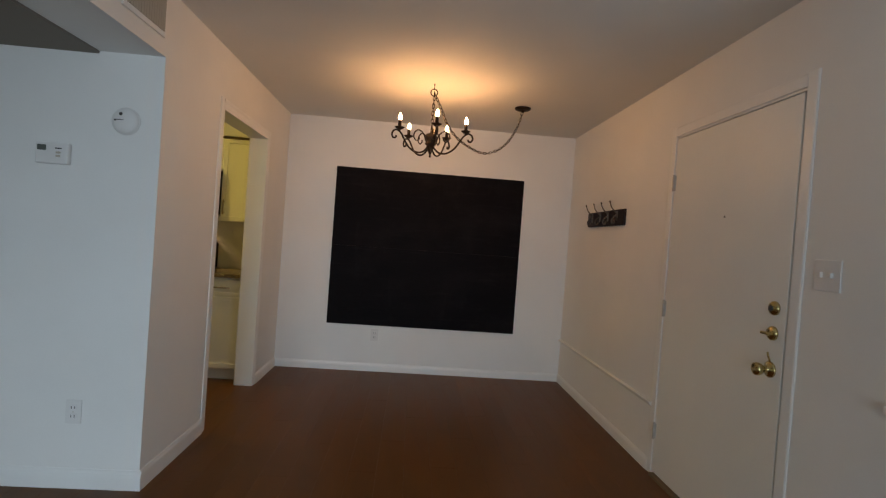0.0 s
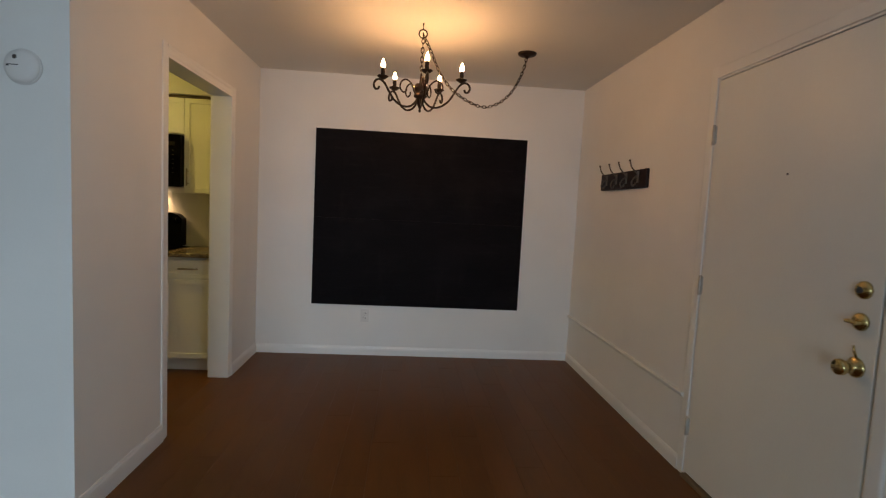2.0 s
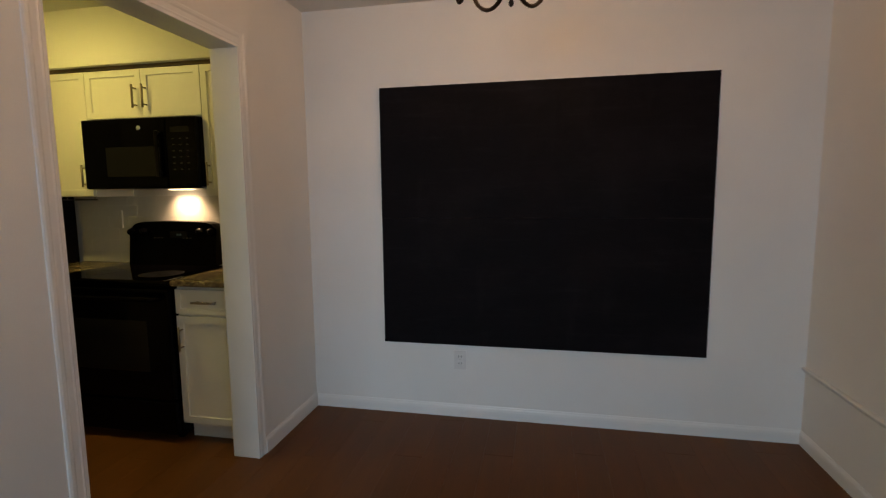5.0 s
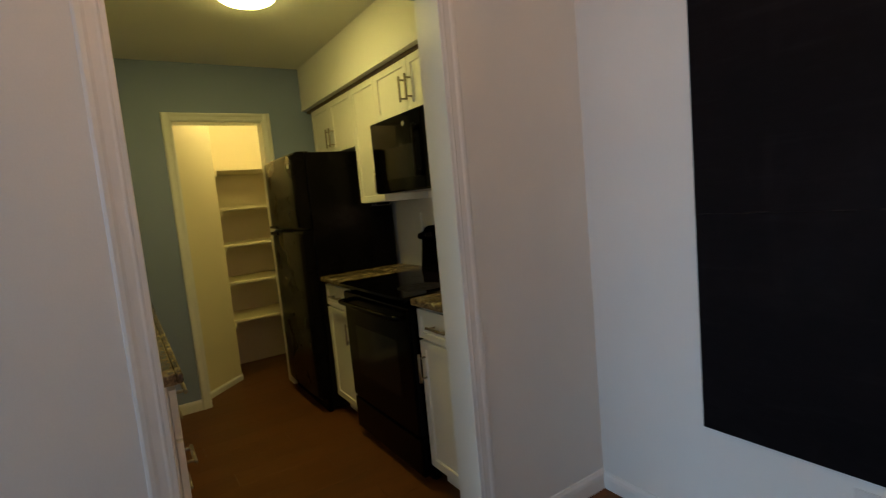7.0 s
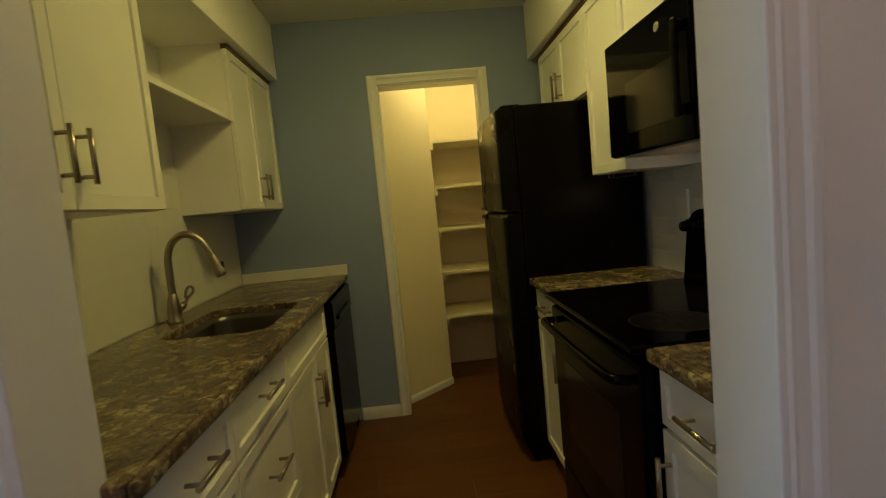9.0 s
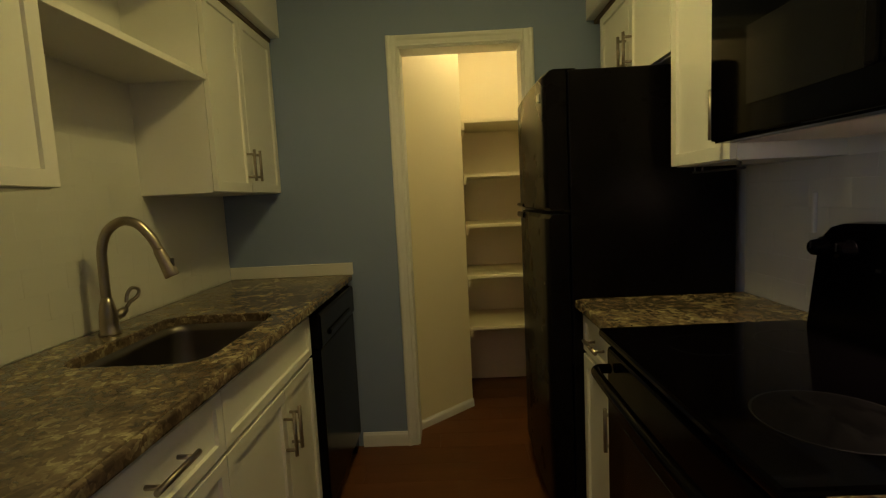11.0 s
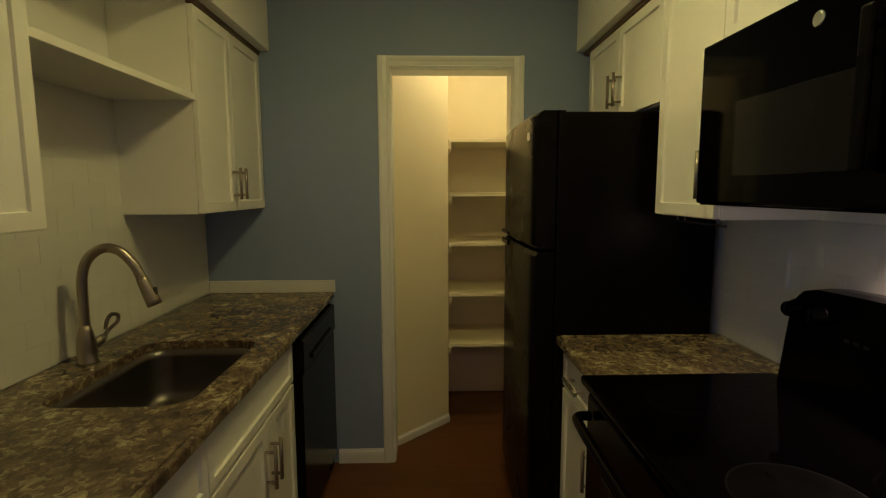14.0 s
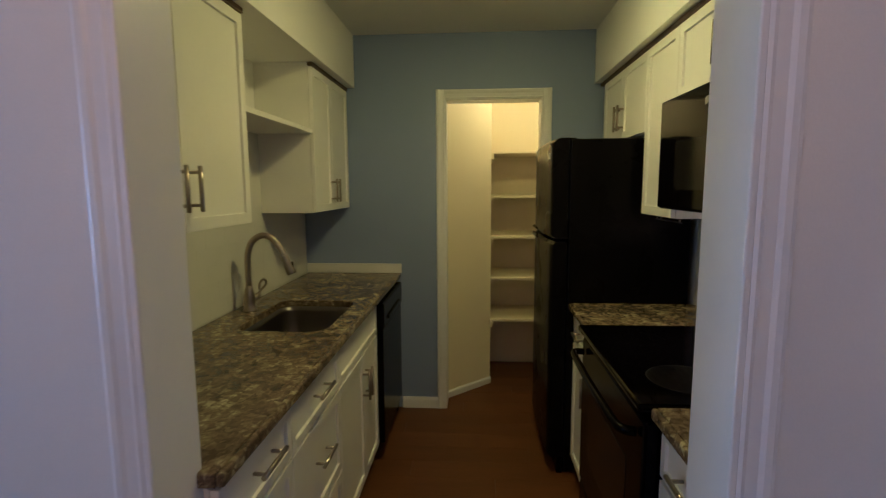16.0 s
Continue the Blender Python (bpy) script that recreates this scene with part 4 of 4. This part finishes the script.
part("handle", hd, M_BLACK, od)
part("storage_drawer", boxes((RX0 + 0.004, RX1 - 0.004, 5.428, 5.468, 0.05, 0.235), bevel=0.008), M_BLACK, st)
for x in (RX0 + 0.05, RX1 - 0.05):
    for y in (5.52, 5.95):
        part("foot", boxes((x - 0.015, x + 0.015, y - 0.015, y + 0.015, 0.0, 0.03)), M_BLACK, st)
bm = bmesh.new()
n = 16
prof = []
for k in range(n + 1):
    u = k / n
    x = RX0 + 0.068 + (RX1 - RX0 - 0.136) * u
    e = min(u, 1 - u)
    prof.append((x, 1.125 + 0.042 * min(1.0, e / 0.10) ** 0.5 + 0.012 * math.sin(math.pi * u)))
rows = []
for y, lift in ((5.940, 0.0), (5.945, 1.0), (5.985, 1.01), (YB - 0.010, 1.0), (YB - 0.010, 0.0)):
    rows.append([bm.verts.new((x, y - (0.0 if lift else 0.02 * (y < 5.95)), 0.904 + (z - 0.904) * lift)) for x, z in prof])
for q, w in zip(rows, rows[1:]):
    for k in range(n):
        bm.faces.new((q[k], q[k + 1], w[k + 1], w[k]))
for k in (0, n):
    bm.faces.new([r[k] for r in rows])
bmesh.ops.recalc_face_normals(bm, faces=bm.faces)
bg = part("backguard", bm, M_BLACK, st)
IY = Matrix.Rotation(radians(90), 4, "X")
for x in (RX0 + 0.098, RX0 + 0.180, RX1 - 0.180, RX1 - 0.098):
    kn = part("knob", lathe(bmesh.new(), [(0.026, 0), (0.026, 0.006), (0.021, 0.010), (0.019, 0.030), (0.015, 0.034), (0.001, 0.034)], Matrix.Translation((x, 5.938, 1.112)) @ IY, 20), M_BLACK, bg)
    part("pointer", boxes((x - 0.002, x + 0.002, 5.902, 5.906, 1.110, 1.128)), M_PRINT, kn)
part("display", boxes((-2.215, -2.095, 5.934, 5.940, 1.075, 1.115), bevel=0.001), M_WINDOW, bg)
part("clock_digits", boxes((-2.165, -2.150, 5.932, 5.9345, 1.090, 1.100), (-2.146, -2.131, 5.932, 5.9345, 1.090, 1.100)), M_CLOCK, bg)
for k in range(6):
    x = -2.325 + (k % 3) * 0.026 + (0.205 if k > 2 else 0)
    part("button", boxes((x - 0.008, x + 0.008, 5.935, 5.940, 1.070, 1.078), bevel=0.001), M_PRINT, bg)


def flat_ring(x, y, r0, r1, z, h, sides=48):
    """A raised flat ring from radius r0 to r1, standing on z."""
    bm = bmesh.new()
    loops = [[bm.verts.new((x + r * math.cos(2 * math.pi * k / sides), y + r * math.sin(2 * math.pi * k / sides), q)) for k in range(sides)] for r, q in ((r0, z), (r0, z + h), (r1, z + h), (r1, z))]
    for a, b in zip(loops, loops[1:]):
        for k in range(sides):
            bm.faces.new((a[k], a[(k + 1) % sides], b[(k + 1) % sides], b[k]))
    bmesh.ops.recalc_face_normals(bm, faces=bm.faces)
    return bm


for x, y, r in ((-2.40, 5.600, 0.082), (-2.00, 5.83, 0.082), (-2.39, 5.83, 0.105)):
    part("burner", flat_ring(x, y, r - 0.004, r, 0.9041, 0.0003), M_BURNER, st, "faint grey burner ring")
# Front right burner: a full mottled disc with a paler rim.
worn = part("burner", flat_ring(-2.005, 5.605, 0.002, 0.110, 0.9041, 0.0003), M_HAZE, st, "hazy grey burner disc")
part("ring", flat_ring(-2.005, 5.605, 0.1105, 0.1145, 0.9041, 0.0003), M_RING, worn)

# ---- microwave ----
MX0, MX1, MZ0, MZ1, MY = -2.540, -1.791, 1.385, 1.777, 5.682
mw = thing("microwave", (-2.17, 5.85, MZ0), "black over-the-range microwave with a lit cooktop lamp", "microwave")
part("body", boxes((MX0, MX1, MY + 0.036, YB - 0.011, MZ0 + 0.004, MZ1), bevel=0.002), M_BLACK, mw)
part("underside", boxes((MX0 + 0.01, MX1 - 0.01, MY + 0.05, YB - 0.02, MZ0 - 0.006, MZ0 + 0.003), bevel=0.001), M_UNDER, mw, "pale grey metal underside")
dr = part("door", boxes((MX0, -1.985, MY, MY + 0.035, MZ0, MZ1), bevel=0.006), M_GLASS, mw)
part("door_window", boxes((-2.385, -2.06, MY - 0.0015, MY + 0.001, 1.450, 1.618), bevel=0.001), M_WINDOW, dr)
part("handle", boxes((-2.036, -2.012, MY - 0.030, MY - 0.016, MZ0 + 0.06, MZ1 - 0.075), (-2.034, -2.014, MY - 0.018, MY + 0.002, MZ0 + 0.065, MZ0 + 0.095), (-2.034, -2.014, MY - 0.018, MY + 0.002, MZ1 - 0.110, MZ1 - 0.080), bevel=0.006), M_FRIDGE, dr)
part("badge", lathe(bmesh.new(), [(0.014, 0), (0.014, 0.002), (0.011, 0.003), (0.001, 0.003)], Matrix.Translation((-2.155, MY, 1.722)) @ IY, 20), M_SILVER, dr, "small round silver badge")
cp = part("control_panel", boxes((-1.983, MX1, MY, MY + 0.035, MZ0, MZ1), bevel=0.006), M_GLASS, mw)
for r in range(6):
    for k in range(3):
        x, z = -1.935 + k * 0.045, MZ1 - 0.12 - r * 0.034
        part("key_print", boxes((x - 0.007, x + 0.007, MY - 0.0012, MY + 0.001, z - 0.0026, z + 0.0026)), M_PRINT, cp)
part("display", boxes((-1.950, -1.830, MY - 0.0012, MY + 0.001, MZ1 - 0.085, MZ1 - 0.055)), M_WINDOW, cp)
part("lamp_lens", boxes((-2.215, -2.065, 5.955, 6.003, MZ0 - 0.010, MZ0 - 0.0055), bevel=0.001), M_HOOD, mw, "glowing cooktop lamp lens")
part("lower_lip", boxes((MX0 + 0.002, MX1 - 0.002, MY + 0.012, MY + 0.05, MZ0 - 0.004, MZ0 + 0.001)), M_BLACK, mw)

# ---- refrigerator ----
fr = thing("refrigerator", (-3.345, 5.7, 0), "black top-freezer refrigerator with textured sides", "refrigerator")
FX0, FX1 = -3.698, -2.988
part("body", boxes((FX0, FX1, 5.432, 6.005, 0.025, 1.690), bevel=0.006), M_FRIDGE, fr)


def fridge_door(z0, z1):
    bm = bmesh.new()
    n = 12
    cols = []
    for k in range(n + 1):
        u = k / n
        x = FX0 + (FX1 - FX0) * u
        e = 2 * abs(u - 0.5)
        y = 5.352 - 0.012 * (1 - e * e) + 0.006 * max(0, (e - 0.95) / 0.05) ** 2
        cols.append([bm.verts.new(p) for p in ((x, 5.426, z0), (x, y + 0.008, z0), (x, y, z0 + 0.010), (x, y, z1 - 0.014), (x, y + 0.012, z1), (x, 5.426, z1))])
    for q, w in zip(cols, cols[1:]):
        for k in range(6):
            f = bm.faces.new((q[k], q[(k + 1) % 6], w[(k + 1) % 6], w[k]))
            f.smooth = k in (2,)
    bm.faces.new(cols[0])
    bm.faces.new(cols[-1])
    bmesh.ops.recalc_face_normals(bm, faces=bm.faces)
    return bm


fz = part("freezer_door", fridge_door(1.215, 1.690), M_FRIDGE, fr)
fd = part("fridge_door", fridge_door(0.095, 1.200), M_FRIDGE, fr)
part("handle", boxes((FX0 + 0.03, FX0 + 0.22, 5.334, 5.352, 1.220, 1.236), bevel=0.008), M_BLACK, fz)
part("handle", boxes((FX0 + 0.03, FX0 + 0.22, 5.334, 5.352, 1.170, 1.196), bevel=0.008), M_BLACK, fd)
part("badge", boxes((-3.09, -3.065, 5.3425, 5.350, 1.600, 1.628), bevel=0.001), M_SILVER, fz, "tiny silver badge")
part("hinge_cap", boxes((FX1 - 0.06, FX1 - 0.01, 5.38, 5.46, 1.6905, 1.696), bevel=0.002), M_BLACK, fr)
part("grille", boxes((FX0 + 0.01, FX1 - 0.01, 5.40, 5.43, 0.0, 0.085), bevel=0.003), M_BLACK, fr)

# ---- kitchen ceiling light and small plates ----
cl = thing("ceiling_light", (-2.49, 5.07, 2.30), "round frosted flush-mount ceiling light, lit", "ceiling light")
D0 = Matrix.Translation((-2.49, 5.07, 0))
part("base", lathe(bmesh.new(), [(0.146, 2.400), (0.146, 2.392), (0.140, 2.385), (0.02, 2.385)], D0, 32), M_STEEL, cl)
part("dome", lathe(bmesh.new(), [(0.136, 2.385), (0.133, 2.378), (0.118, 2.369), (0.090, 2.360), (0.052, 2.355), (0.002, 2.353)], D0, 36), M_DOME, cl, "glowing frosted glass dome")
pl = thing("pantry_light", (-3.94, 5.40, 2.33), "bare lit bulb in a porcelain pantry holder", "ceiling light")
P0 = Matrix.Translation((-3.94, 5.40, 0))
part("holder", lathe(bmesh.new(), [(0.055, 2.40), (0.055, 2.385), (0.03, 2.365), (0.02, 2.30), (0.02, 2.262)], P0, 20), M_PLASTIC, pl)
part("bulb", lathe(bmesh.new(), [(0.014, 2.262), (0.018, 2.245), (0.030, 2.215), (0.026, 2.195), (0.012, 2.184), (0.002, 2.182)], P0, 18), M_PANTRYBULB, pl)
# Narrow white strip stands in for an unidentified fitting, such as a plate's lit edge.
cv = thing("tile_sliver", (-2.65, YB, 1.13), "short narrow white sliver of an unidentified fitting on the tiles", "cable cover")
part("cover", boxes((-2.655, -2.645, YB - 0.020, YB - 0.0085, 1.130, 1.245), bevel=0.003), M_PLASTIC, cv)

# ---- pantry shelves ----
for z in (1.722, 1.408, 1.112, 0.806, 0.492):
    s = thing("pantry_shelf", (-4.29, 5.55, z - 0.02), "cream painted pantry shelf on a wall cleat", "shelf", "pantry shelves")
    part("board", boxes((PBX + 0.001, -4.190, 5.0935, YB - 0.001, z - 0.020, z), bevel=0.0015), M_CREAM, s)
    part("cleat", boxes((PBX + 0.001, -4.186, 5.0935, 5.112, z - 0.062, z - 0.0205), bevel=0.001), M_CREAM, s)


# ---- wall tiles ----
def box_mesh(name, dx, dy, dz, bevel, material):
    bm = bmesh.new()
    box(bm, -dx / 2, dx / 2, -dy / 2, dy / 2, -dz / 2, dz / 2, bevel=bevel, segments=1)
    me = bpy.data.meshes.new(name)
    bm.to_mesh(me)
    bm.free()
    me.materials.append(material)
    return me


TW, THT = 0.152, 0.076
CUT = {}


def tiling(name, x0, x1, y, out, z0, spans, label, J=0.0010, edge=0.0006):
    """Half-bond tiles on a wall; spans: (x from, x to, top) fields."""
    t = thing(name, ((x0 + x1) / 2, y, z0), label, "backsplash", kind="structure")
    part("grout", boxes(*[(a, b, y, y + out * 0.0074, z0, top) for a, b, top in spans]), M_GROUT, t)
    for a, b, top in spans:
        r, z = 0, z0
        while z < top - 0.012:
            h = min(THT, top - z - J / 2)
            x = x0 + TW * math.floor((a - x0) / TW) - (TW / 2 if r % 2 else 0.0)
            while x < b - 0.004:
                p, q = max(x, a), min(x + TW - J, b)
                if q - p > 0.004:
                    key = (round(q - p, 3), round(h, 3), J)
                    if key not in CUT:
                        CUT[key] = box_mesh("tile", q - p, 0.008, h - J, edge, M_TILE)
                    ob = new("tile", CUT[key])
                    ob.parent = t
                    ob.location = Vector(((p + q) / 2, y + out * 0.004, z + h / 2)) - t.location
                x += TW
            r, z = r + 1, z + THT
    return t


tiling("backsplash_sink", XB, XK, YKL, 1, 0.9155, [(XB + 0.02, -3.06, 1.337), (-3.0595, -2.32, 1.737), (-2.3195, XK - 0.002, 1.337)], "white glazed subway tile backsplash behind the sink", 0.0005, 0.0002)
tiling("backsplash_range", -2.985, XK, YB, -1, 0.8995, [(-2.985, XK - 0.002, 1.337)], "white glazed subway tile backsplash behind the range")

# ---- floor planks ----
PW, PL = 0.152, 1.22
PLANK = box_mesh("plank", PW - 0.0005, PL - 0.0005, 0.012, 0.0005, M_WOOD)
rest = bmesh.new()
col = 0
x = XW + PW / 2
while x - PW / 2 < XR + 0.02:
    y = YS - PL + (col * 0.437) % PL + PL / 2
    while y - PL / 2 < YB:
        if y > 1.2 and x > -3.95:
            lo_y, hi_y = y - PL / 2, min(y + PL / 2, YB - 0.002)
            if hi_y - lo_y > 0.05:
                if hi_y < y + PL / 2 - 0.01:
                    me = box_mesh("plank", PW - 0.0005, hi_y - lo_y - 0.0012, 0.012, 0.0005, M_WOOD)
                else:
                    me = PLANK
                ob = new("plank", me)
                ob.parent = floor
                ob.location = (x, (lo_y + hi_y) / 2, -0.006)
        else:
            box(rest, x - PW / 2 + 0.0006, x + PW / 2 - 0.0006, max(YS, y - PL / 2) + 0.0006, min(YB, y + PL / 2) - 0.0006, -0.012, 0)
        y += PL
    x += PW
    col += 1
tagged(part("plank_rest", rest, M_WOODR, floor), kind="stuff")
